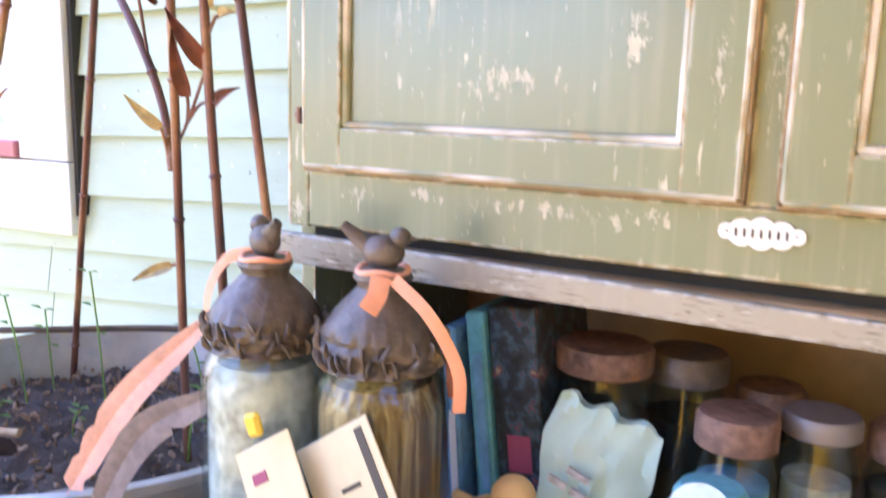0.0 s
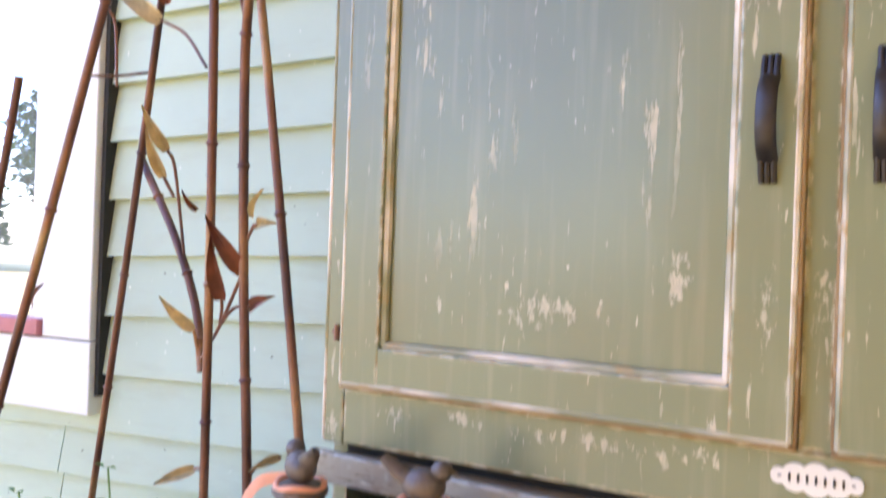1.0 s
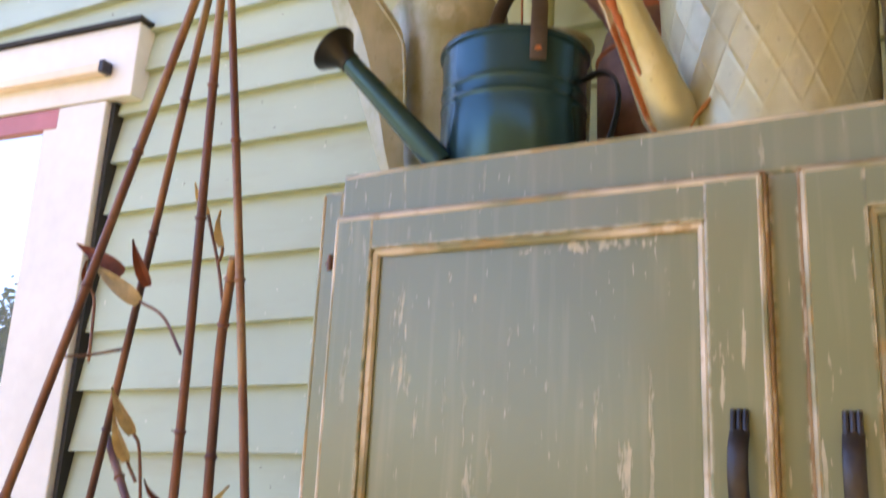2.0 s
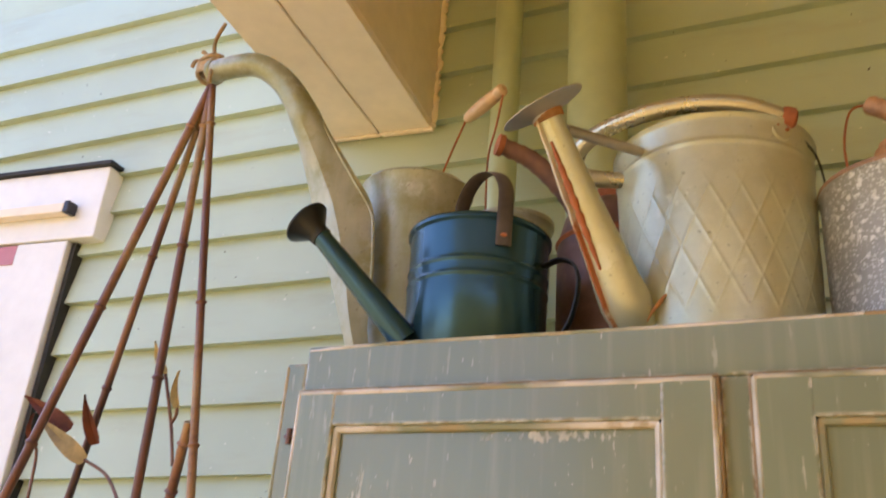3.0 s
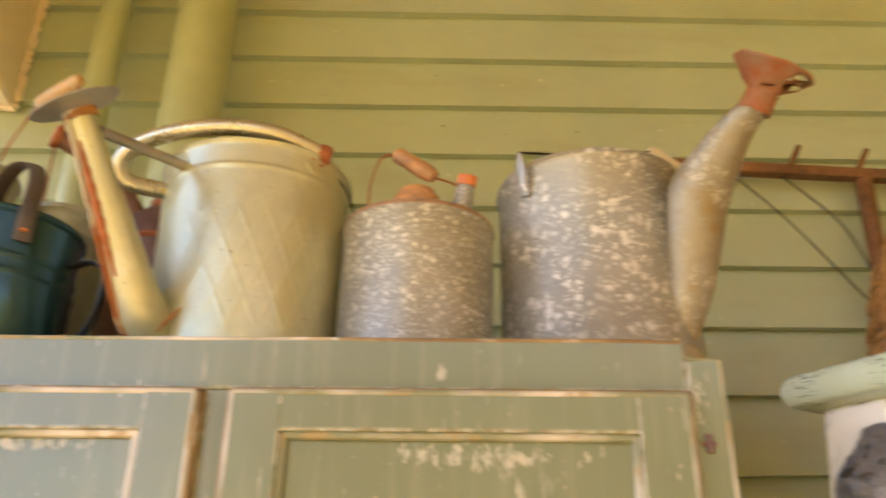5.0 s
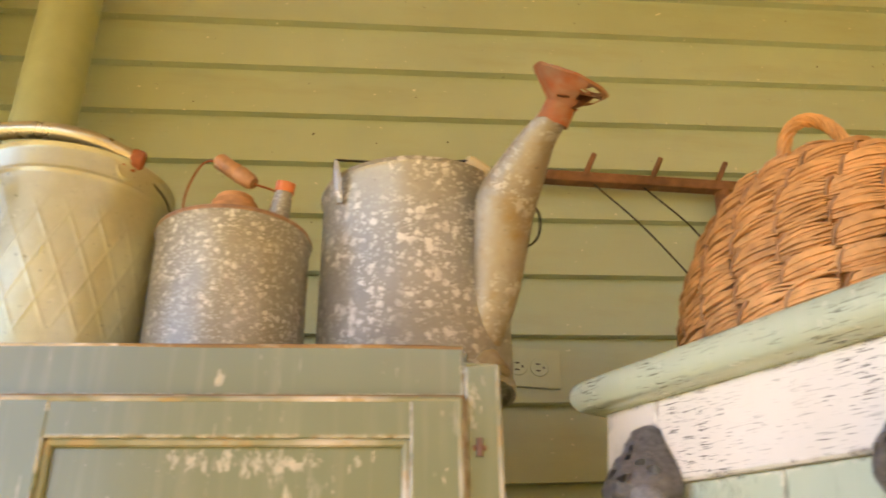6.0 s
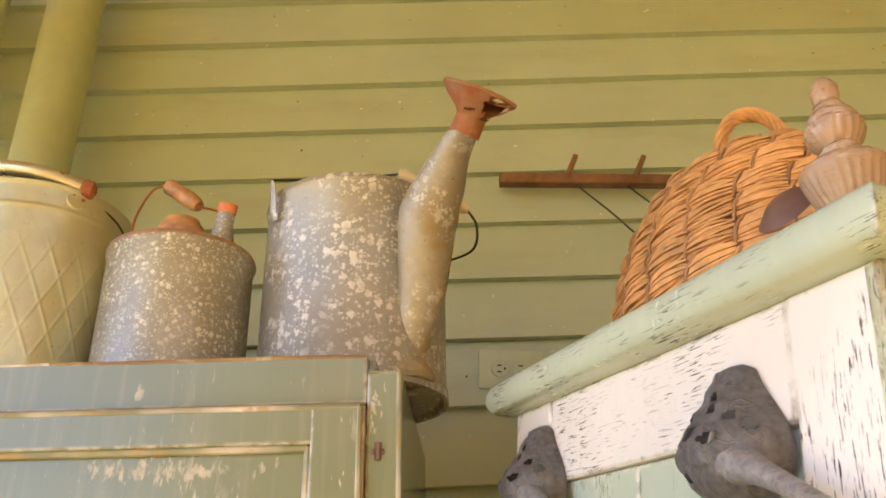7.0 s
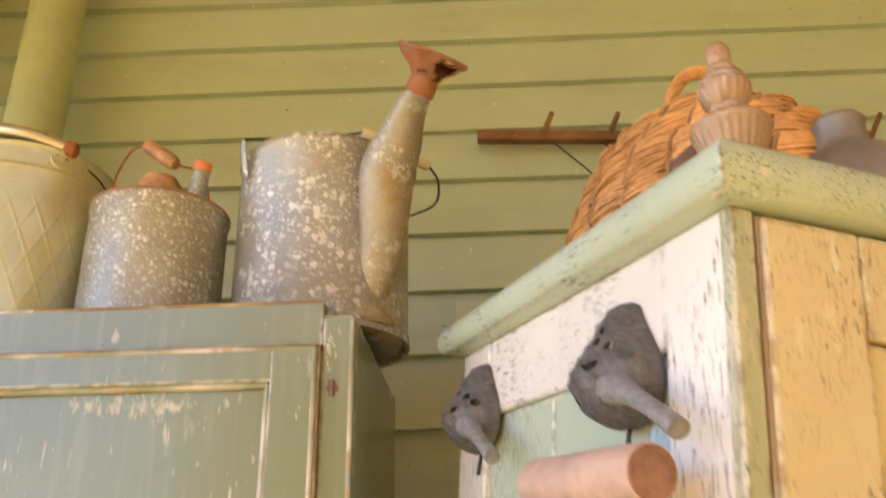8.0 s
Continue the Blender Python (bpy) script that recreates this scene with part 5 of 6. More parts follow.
def trellis():
    ob = thing("plant_trellis", "bronze metal bamboo trellis with curled leaves, tied at the top", "trellis", Matrix.Translation((-0.35, 0.1, 0.70)))
    o = Vector((-0.35, 0.1, 0.70))

    def loc(*pts):
        return [Vector(p) - o for p in pts]

    apex = Vector((-0.263, 0.05, 2.109))

    def down(p, z):
        p = Vector(p)
        return apex + (p - apex) * ((apex.z - z) / (apex.z - p.z))

    for p, r, j in (((-0.542, 0.0, 1.142), 0.0060, 6), ((-0.629, 0.2, 0.904), 0.0054, 7), ((-0.287, 0.1, 0.970), 0.0058, 7), ((-0.093, 0.05, 1.065), 0.0052, 6)):
        foot = down(p, 0.71)
        mid = apex.lerp(foot, 0.5) + Vector((0.004, 0.004, 0))
        cane("cane", loc(apex + (apex - foot).normalized() * 0.02, mid, foot), r, ob, j)
    cane("cane", loc((-0.560, 0.01, 1.50), (-0.585, 0.005, 1.36), (-0.66, 0.0, 1.05), (-0.74, 0.0, 0.72)), 0.0055, ob, 3)
    cane("side_cane", loc((-0.186, 0.052, 1.615), (-0.207, 0.07, 1.565), (-0.228, 0.09, 1.49), (-0.228, 0.10, 1.25), (-0.210, 0.10, 0.983), (-0.20, 0.10, 0.72)), 0.0060, ob, 5)
    cane("side_cane", loc((-0.300, 0.105, 1.120), (-0.330, 0.12, 1.20), (-0.385, 0.13, 1.292), (-0.50, 0.165, 1.405)), 0.0056, ob, 3)

    def twig(*pts):
        part("twig", tube(smooth_line(loc(*pts), 5), 0.0022, 6), COPPER, ob, smooth=True)

    def leaf(base, tip, material):
        a, b = loc(base, tip)
        d = (b - a) * 1.12
        width = min(0.0115, d.length * 0.135)
        side = d.cross(Vector((0.25, -1, 0.2))).normalized()
        nrm = side.cross(d).normalized()
        bm = bmesh.new()
        rows = []
        for i in range(9):
            s = i / 8
            w = max(0.0008, width * math.sin(math.pi * (0.06 + 0.94 * s) ** 0.55) ** 0.9)
            c = a + d * s + nrm * 0.006 * math.sin(math.pi * s)
            rows.append([bm.verts.new(c - side * w + nrm * 0.003), bm.verts.new(c - nrm * 0.001), bm.verts.new(c + side * w + nrm * 0.003)])
        for r0, r1 in zip(rows, rows[1:]):
            for k in (0, 1):
                bm.faces.new((r0[k], r0[k + 1], r1[k + 1], r1[k]))
        bmesh.ops.solidify(bm, geom=bm.faces[:], thickness=0.0009)
        part("leaf", bm, material, ob, "brassy curled leaf" if material == BRASS else "", smooth=True)

    leaf((-0.229, 0.100, 1.250), (-0.268, 0.080, 1.312), RED_LEAF)
    leaf((-0.264, 0.100, 1.214), (-0.262, 0.080, 1.287), RED_LEAF)
    leaf((-0.215, 0.100, 1.208), (-0.161, 0.080, 1.224), RED_LEAF)
    leaf((-0.311, 0.100, 1.173), (-0.346, 0.080, 1.210), BRASS)
    leaf((-0.371, 0.100, 1.405), (-0.393, 0.080, 1.457), BRASS)
    leaf((-0.376, 0.100, 1.370), (-0.385, 0.080, 1.426), BRASS)
    leaf((-0.311, 0.100, 1.327), (-0.316, 0.080, 1.349), RED_LEAF)
    leaf((-0.216, 0.100, 1.317), (-0.183, 0.080, 1.348), BRASS)
    leaf((-0.209, 0.100, 1.309), (-0.159, 0.080, 1.310), BRASS)
    leaf((-0.393, 0.100, 1.578), (-0.461, 0.080, 1.626), BRASS)
    leaf((-0.432, 0.100, 1.621), (-0.501, 0.080, 1.659), RED_LEAF)
    leaf((-0.379, 0.100, 1.600), (-0.393, 0.080, 1.655), RED_LEAF)
    leaf((-0.285, 0.100, 1.691), (-0.291, 0.080, 1.726), BRASS)
    leaf((-0.253, 0.100, 1.645), (-0.242, 0.080, 1.683), BRASS)
    leaf((-0.649, 0.100, 1.182), (-0.598, 0.080, 1.214), RED_LEAF)
    leaf((-0.300, 0.100, 0.996), (-0.344, 0.080, 0.975), BRASS)
    leaf((-0.158, 0.100, 1.033), (-0.184, 0.080, 1.018), BRASS)
    leaf((-0.497, 0.100, 1.604), (-0.483, 0.080, 1.635), RED_LEAF)
    twig((-0.296, 0.100, 1.137), (-0.270, 0.105, 1.182), (-0.230, 0.100, 1.249))
    twig((-0.270, 0.105, 1.182), (-0.268, 0.105, 1.204), (-0.264, 0.100, 1.214))
    twig((-0.270, 0.105, 1.182), (-0.247, 0.105, 1.205), (-0.216, 0.100, 1.208))
    twig((-0.361, 0.125, 1.270), (-0.367, 0.110, 1.382), (-0.371, 0.100, 1.405))
    twig((-0.367, 0.110, 1.345), (-0.374, 0.105, 1.360), (-0.376, 0.100, 1.370))
    twig((-0.289, 0.085, 1.506), (-0.350, 0.105, 1.558), (-0.393, 0.100, 1.580))
    twig((-0.243, 0.100, 1.573), (-0.268, 0.110, 1.627), (-0.285, 0.100, 1.691))
    twig((-0.268, 0.110, 1.627), (-0.258, 0.105, 1.636), (-0.253, 0.100, 1.645))
    twig((-0.455, 0.03, 1.497), (-0.45, 0.08, 1.506), (-0.445, 0.125, 1.519))
    twig((-0.490, 0.110, 1.500), (-0.496, 0.110, 1.584), (-0.497, 0.100, 1.604))
    twig((-0.305, 0.105, 1.132), (-0.310, 0.105, 1.153), (-0.311, 0.100, 1.173))
    twig((-0.225, 0.100, 1.290), (-0.214, 0.100, 1.308), (-0.209, 0.100, 1.309))
    twig((-0.285, 0.1, 0.99), (-0.292, 0.1, 0.998), (-0.300, 0.1, 0.996))
    twig((-0.21, 0.1, 1.00), (-0.19, 0.1, 1.02), (-0.158, 0.1, 1.033))
    # jute knot round the tops of the canes and the spout of the tall can
    rope = thing("rope_knot", "frayed jute rope knot round the trellis top", "rope", Matrix.Translation(apex))
    for k in range(4):
        z = 0.004 + k * 0.007
        loop = [(0.021 * math.cos(a) + 0.006, 0.017 * math.sin(a) - 0.012, z + 0.003 * math.sin(2 * a + k)) for a in [2 * math.pi * i / 18 for i in range(19)]]
        part("loop", tube(loop, 0.0035, 7), ROPE, rope, smooth=True)
    for pts in (((0.0, 0.0, 0.02), (-0.012, -0.01, 0.045), (-0.020, -0.012, 0.052)), ((0.004, 0.0, 0.02), (0.0, -0.012, 0.060), (0.012, -0.012, 0.095)), ((0.01, 0, 0.02), (0.024, -0.03, 0.0), (0.028, -0.035, -0.028)), ((0.0, 0.0, 0.025), (-0.018, -0.02, 0.030), (-0.026, -0.02, 0.020))):
        part("strand", tube(smooth_line(pts, 5), 0.003, 7), ROPE, rope, smooth=True)


trellis()


def planter():
    ob = thing("planter_tub", "round galvanised tub planted with seedlings", "planter", Matrix.Translation((-0.42, 0.07, 0.0)))
    part("tub", lathe([(0, 0.02), (0.24, 0.02), (0.26, 0.0), (0.27, 0.03), (0.325, 0.795), (0.333, 0.80), (0.333, 0.812), (0.323, 0.814), (0.318, 0.80), (0.26, 0.05), (0, 0.05)], 64), ZINC_BLUE, ob, smooth=True)
    rng = random.Random(3)
    bm = bmesh.new()
    n = 56
    grid = {}
    for i in range(n + 1):
        for j in range(n + 1):
            x, y = -0.312 + 0.624 * i / n, -0.312 + 0.624 * j / n
            if x * x + y * y < 0.312 ** 2:
                z = 0.735 + 0.018 * noise.noise(Vector((x, y, 0)) * 9) + 0.016 * noise.noise(Vector((x, y, 3)) * 38) + rng.uniform(-0.004, 0.004)
                grid[i, j] = bm.verts.new((x, y, z))
    for (i, j), v in list(grid.items()):
        if all(k in grid for k in ((i + 1, j), (i + 1, j + 1), (i, j + 1))):
            bm.faces.new((v, grid[i + 1, j], grid[i + 1, j + 1], grid[i, j + 1]))
    soil = part("soil", bm, SOIL, ob, "dark crumbly potting soil", smooth=True)
    bm = bmesh.new()
    for _ in range(700):
        a, r = rng.uniform(0, 6.28), 0.30 * math.sqrt(rng.random())
        s = rng.uniform(0.002, 0.0055)
        m = Matrix.Translation((r * math.cos(a), r * math.sin(a), 0.742 + rng.uniform(-0.004, 0.012))) @ Euler((rng.uniform(0, 6), rng.uniform(0, 6), rng.uniform(0, 6))).to_matrix().to_4x4() @ Matrix.Diagonal((s * rng.uniform(0.8, 2.2), s, s * 0.6, 1))
        bmesh.ops.create_icosphere(bm, subdivisions=1, radius=1.0, matrix=m)
    tagged(part("mulch", bm, CHIPS, soil), kind="stuff")
    for k, (x, y, h, lean) in enumerate(((-0.19, 0.02, 0.17, -0.05), (-0.10, 0.09, 0.21, -0.03), (-0.15, -0.06, 0.05, 0.02), (0.10, 0.14, 0.14, 0.02), (0.02, 0.18, 0.12, -0.04), (-0.24, 0.10, 0.13, -0.02), (-0.06, 0.0, 0.04, 0.02), (0.14, 0.03, 0.10, 0.03))):
        plant = thing("seedling", "thin bright green seedling in the soil", "plant", Matrix.Translation((-0.42 + x, 0.07 + y, 0.735)), group="seedlings in the tub")
        part("stem", tube(smooth_line([(0, 0, -0.01), (lean * 0.3, 0, h * 0.5), (lean, 0.005, h)], 5), 0.0014, 6), SHOOT, plant, smooth=True)
        for s, side in ((0.55, 1), (0.75, -1), (1.0, 1), (1.0, -1)):
            bm = bmesh.new()
            c = Vector((lean * s, 0, h * s))
            ln = 0.020 + 0.006 * (k % 3)
            v = [bm.verts.new(c + Vector(q)) for q in ((0, 0, 0), (side * ln * 0.5, -0.005, 0.004), (side * ln, 0, 0.003), (side * ln * 0.5, 0.005, 0.004))]
            bm.faces.new(v)
            bmesh.ops.solidify(bm, geom=bm.faces[:], thickness=0.0006)
            part("leaf", bm, SHOOT, plant)
    clip = thing("plant_clip", "small turquoise plastic plant clip on the soil", "clip", Matrix.Translation((-0.33, 0.03, 0.752)))
    part("ring", tube([(0.012 * math.cos(a), 0.004, 0.012 * math.sin(a) + 0.012) for a in [i * 0.5 for i in range(12)]], 0.003, 8), TEALPLASTIC, clip, smooth=True)
    part("tab", box(-0.004, 0.008, 0.0, 0.004, -0.006, 0.006, bevel=0.001), TEALPLASTIC, clip)
    stick = thing("willow_stick", "thin bare stick lying on the tub rim", "stick", Matrix.Translation((-0.42, 0.07, 0.819)))
    part("stick", tube(smooth_line([(-0.40, 0.04, 0.0), (-0.28, 0.12, 0.004), (-0.15, 0.24, 0.0), (0.02, 0.31, 0.003)], 6), 0.0055, 8), BARK, stick, smooth=True)
    cane_bit = thing("bamboo_stake", "short pale bamboo stake lying on the soil", "stake", Matrix.Translation((-0.58, -0.07, 0.756)))
    part("stake", tube([(-0.16, -0.04, 0.0), (0.10, 0.06, 0.004)], 0.006, 10), PALE_WOOD, cane_bit, smooth=True)


ZINC_BLUE = zinc("tub_zinc", (0.50, 0.50, 0.49), (0.46, 0.49, 0.50), spots=0.3, cells=50)
CHIPS = plain("wood_chips", (0.20, 0.13, 0.085), 0.85, vary=0.7, scale=300)
planter()


# ---- on the worktop, under the cabinet ----
def bird_jar(x, y, fill, turn, lid_z):
    ob = thing("lidded_jar", "fluted glass jar with a dark ornate metal bird lid", "jar", Matrix.Translation((x, y, 0.80)) @ pose(0, 0, 0, 0, 0, turn), group="bird jars")
    r, h = 0.058, lid_z - 0.80
    bm = bmesh.new()
    segs = 96
    prof = [(0.0, 0.0), (0.050, 0.0), (0.058, 0.006), (0.060, 0.02), (0.060, h - 0.035), (0.056, h - 0.012), (0.050, h - 0.004), (0.049, h + 0.008), (0.046, h + 0.008), (0.046, h - 0.004), (0.055, h - 0.035), (0.055, 0.014), (0.0, 0.012)]
    rings = []
    for q, (rr, z) in enumerate(prof):
        if rr == 0:
            rings.append([bm.verts.new((0, 0, z))])
            continue
        rings.append([bm.verts.new(((rr + (0.0007 * math.cos(24 * a) if 2 <= q <= 5 else 0)) * math.cos(a), (rr + (0.0007 * math.cos(24 * a) if 2 <= q <= 5 else 0)) * math.sin(a), z)) for a in [2 * math.pi * i / segs for i in range(segs)]])
    for a, b in zip(rings, rings[1:]):
        for i in range(segs):
            j = (i + 1) % segs
            f = (a[0], b[i], b[j]) if len(a) == 1 else (a[i], a[j], b[0]) if len(b) == 1 else (a[i], a[j], b[j], b[i])
            bm.faces.new(f)
    part("glass", bm, GLASS, ob, smooth=True)
    part("contents", lathe([(0, 0.014), (0.0546, 0.016), (0.0546, h - 0.035), (0.045, h - 0.012), (0, h - 0.006)], 40), fill, ob, "loose dry contents", smooth=True)
    band = [(0.0520 + 0.0016 * math.cos(k * 0.62), h + 0.002 + 0.0016 * k) for k in range(17)]
    bm = lathe(band + [(0.0515, h + 0.031), (0.0480, h + 0.039), (0.0415, h + 0.049), (0.0330, h + 0.058), (0.0258, h + 0.065), (0.0215, h + 0.070), (0.0225, h + 0.074), (0.0258, h + 0.078), (0.0250, h + 0.082), (0.0165, h + 0.086), (0, h + 0.088)], 140)
    for v in bm.verts:
        low = 1.0 if v.co.z < h + 0.033 else 0.25
        deep = low * (0.0042 * noise.noise(v.co * 115 + Vector((turn, 0, 0))) + 0.0015 * noise.noise(v.co * 270))
        v.co += Vector((v.co.x, v.co.y, 0)).normalized() * deep
    lid = part("lid", bm, LID, ob, "dark embossed metal lid", smooth=True)
    # leafy crown standing off the band
    rng = random.Random(turn)
    for k in range(46):
        a = 2 * math.pi * (k + rng.uniform(-0.4, 0.4)) / 46
        out, along = Vector((math.cos(a), math.sin(a), 0)), Vector((-math.sin(a), math.cos(a), 0))
        z, lean = h + 0.011 + rng.uniform(-0.010, 0.010), rng.uniform(-0.008, 0.008)
        curl = [out * 0.0515 + Vector((0, 0, z)), out * 0.0560 + along * lean * 0.5 + Vector((0, 0, z + 0.005)), out * 0.0575 + along * lean + Vector((0, 0, z + 0.010)), out * 0.0545 + along * lean * 1.6 + Vector((0, 0, z + 0.015))]
        part("crown_leaf", tube(smooth_line(curl, 3), [0.0016, 0.0022, 0.0027, 0.0030, 0.0031, 0.0030, 0.0031, 0.0030, 0.0026, 0.0016], 7, flat=0.6, up=tuple(along)), LID, lid, smooth=True)
    # bird knob
    bm = bmesh.new()
    bmesh.ops.create_icosphere(bm, subdivisions=3, radius=1.0, matrix=Matrix.Translation((0, 0, h + 0.100)) @ Matrix.Diagonal((0.019, 0.014, 0.015, 1)))
    bmesh.ops.create_icosphere(bm, subdivisions=3, radius=1.0, matrix=Matrix.Translation((0.015, 0, h + 0.113)) @ Matrix.Diagonal((0.0095, 0.009, 0.009, 1)))
    tube([(-0.010, 0, h + 0.104), (-0.026, 0, h + 0.114), (-0.036, 0, h + 0.122)], [0.010, 0.007, 0.0045], 10, bm=bm, flat=0.6)
    tube([(0.022, 0, h + 0.113), (0.030, 0, h + 0.112)], [0.0035, 0.0006], 8, bm=bm)
    part("bird_knob", bm, LID, lid, smooth=True)
    rib = part("ribbon", tube([(0.0215 * math.cos(a), 0.0215 * math.sin(a), h + 0.084 + 0.002 * math.sin(3 * a)) for a in [2 * math.pi * i / 24 for i in range(25)]], 0.0030, 8), PEACH, ob, "peach ribbon tied round the neck", smooth=True)
    return ob, h


def ribbon_tail(parent, pts, w=0.0056):
    part("ribbon_tail", tube(smooth_line(pts, 7), w, 8, flat=0.07, up=(0.3, -1, 0.1)), PEACH, parent, smooth=True)


j1, h1 = bird_jar(0.022, -0.080, GREY_FILL, 150, 0.988)
ribbon_tail(j1, [Vector((0.022, 0.0, h1 + 0.085)), Vector((0.050, 0.022, h1 + 0.075)), Vector((0.066, 0.036, h1 + 0.04)), Vector((0.068, 0.038, h1 + 0.0))])
j2, h2 = bird_jar(0.146, -0.070, BEANS, 20, 0.990)
ribbon_tail(j2, [Vector((0.015, -0.024, h2 + 0.082)), Vector((0.048, -0.034, h2 + 0.055)), Vector((0.072, -0.030, h2 + 0.01)), Vector((0.074, -0.028, h2 - 0.028))])
ribbon_tail(j2, [Vector((0.005, -0.027, h2 + 0.084)), Vector((0.004, -0.036, h2 + 0.07)), Vector((-0.002, -0.044, h2 + 0.058))], 0.0085)


def feather(base, tip, bend, w, material, label):
    b = Vector(base)
    ob = thing("feather", label, "feather", Matrix.Translation(b), group="feathers in a cup")
    d = Vector(tip) - b
    mid = d * 0.5 + Vector(bend)
    pts = smooth_line([(0, 0, 0), mid, d], 12)
    part("quill", tube(pts, 0.0009, 6), material, ob, smooth=True)
    side = d.cross(Vector((0.35, -1, 0.1))).normalized()
    nrm = side.cross(d).normalized()
    bm = bmesh.new()
    rng = random.Random(int(abs(base[0]) * 1000))
    n = len(pts)
    for sg in (-1, 1):
        rows = []
        for i in range(2, n):
            s = i / n
            ln = w * (1 if sg > 0 else 0.75) * math.sin(math.pi * min(1, 0.12 + s * 0.88)) ** 0.5 * rng.uniform(0.97, 1.02)
            if rng.random() < 0.03:
                ln *= 0.7
            fwd = (pts[min(i + 1, n - 1)] - pts[i - 1]).normalized() * ln * 0.6
            rows.append([bm.verts.new(pts[i]), bm.verts.new(pts[i] + side * sg * ln * 0.5 + fwd * 0.5 + nrm * 0.002), bm.verts.new(pts[i] + side * sg * ln + fwd + nrm * 0.003)])
        for r0, r1 in zip(rows, rows[1:]):
            for k in (0, 1):
                bm.faces.new((r0[k], r0[k + 1], r1[k + 1], r1[k]))
    bmesh.ops.remove_doubles(bm, verts=bm.verts, dist=0.00001)
    bmesh.ops.solidify(bm, geom=bm.faces[:], thickness=0.0005)
    part("vane", bm, material, ob)


feather((-0.185, -0.16, 0.80), (-0.088, -0.055, 0.985), (-0.012, 0.0, 0.012), 0.019, FEATHER_P, "long peach dyed feather")
feather((-0.135, -0.16, 0.80), (-0.010, -0.115, 0.945), (-0.014, 0.0, 0.022), 0.021, FEATHER_G, "long grey brown feather")
cup = thing("tin_cup", "dull pewter cup holding feathers", "cup", Matrix.Translation((-0.17, -0.165, 0.70)))
part("cup", lathe(can_profile(0.05, 0.10, 0.055), 36), PEWTER, cup, smooth=True)
stand = thing("wooden_crate", "rough wooden crate beside the cabinet", "crate", Matrix.Translation((-0.18, -0.18, 0.0)))
for k in range(5):
    part("slat", box(-0.11, 0.11, -0.10, 0.10, 0.14 * k, 0.14 * k + 0.1385 - 0.01 * (k < 4), bevel=0.003), GREY_WOOD, stand)


def tag(x, y, z, w, h, tilt, turn, material, strokes, label):
    ob = thing("paper_tag", label, "tag", pose(x, y, z, -14, tilt, turn), group="paper tags on the jars")
    card = part("card", box(-w / 2, w / 2, -0.001, 0.001, 0.0, h, bevel=0.0008), material, ob)
    for x0, x1, z0, z1, m in strokes:
        part("print", box(x0 * w, x1 * w, -0.0018, -0.00105, z0 * h, z1 * h), m, card)


tag(0.145, -0.178, 0.839, 0.066, 0.115, -33, 4, PAPER, ((-0.3, -0.05, 0.72, 0.80, PINK), (-0.1, 0.25, 0.18, 0.42, ORANGE)), "cream gift tag with a small pink and orange print")
part("tag_ribbon", box(-0.008, 0.008, -0.004, 0.004, 0.0, 0.02, bevel=0.003), plain("yellow_ribbon", (0.75, 0.55, 0.05), 0.5), None)
bpy.data.objects["tag_ribbon"].matrix_world = pose(0.094, -0.172, 0.946, 0, -20, 0)
tagged(bpy.data.objects["tag_ribbon"], "small yellow ribbon bow on the tag", "ribbon")
bpy.data.objects["tag_ribbon"].name = "ribbon_bow"
tag(0.216, -0.160, 0.844, 0.080, 0.13, -35, 6, PAPER, ((0.30, 0.40, 0.05, 0.95, INK), (-0.2, 0.1, 0.5, 0.53, INK), (-0.1, 0.15, 0.62, 0.65, INK)), "cream printed card with a black border line")


def book(x, y, z_tilt, thick, height, depth, material, spine_bars, label):
    ob = thing("book", label, "book", pose(x, y, 0.80, 0, z_tilt, 0), group="books in the cabinet")
    part("cover", box(0, thick, 0, depth, 0, height, bevel=0.002), material, ob)
    part("pages", box(0.003, thick - 0.003, 0.004, depth + 0.001, 0.003, height - 0.004), PAPER, ob)
    for z0, z1, m in spine_bars:
        part("spine_print", box(thick * 0.25, thick * 0.75, -0.0008, 0.0005, z0 * height, z1 * height), m, ob)


book(0.150, 0.055, -5, 0.016, 0.195, 0.13, BOOK_BLUE, ((0.1, 0.55, PLATE_WHITE), (0.62, 0.9, ORANGE)), "thin blue book with a pale printed spine")
book(0.172, 0.075, -6, 0.010, 0.205, 0.13, BOOK_TEAL, ((0.2, 0.5, BRASS),), "thin dark teal book")
book(0.186, 0.055, -7, 0.020, 0.215, 0.14, BOOK_TEAL, ((0.15, 0.8, BOOK_BLUE),), "worn turquoise book standing upright")
book(0.2085, 0.060, -7, 0.050, 0.222, 0.14, BOOK_DARK, ((0.25, 0.42, PINK), (0.05, 0.2, BOOK_BLUE)), "thick dark floral patterned book")


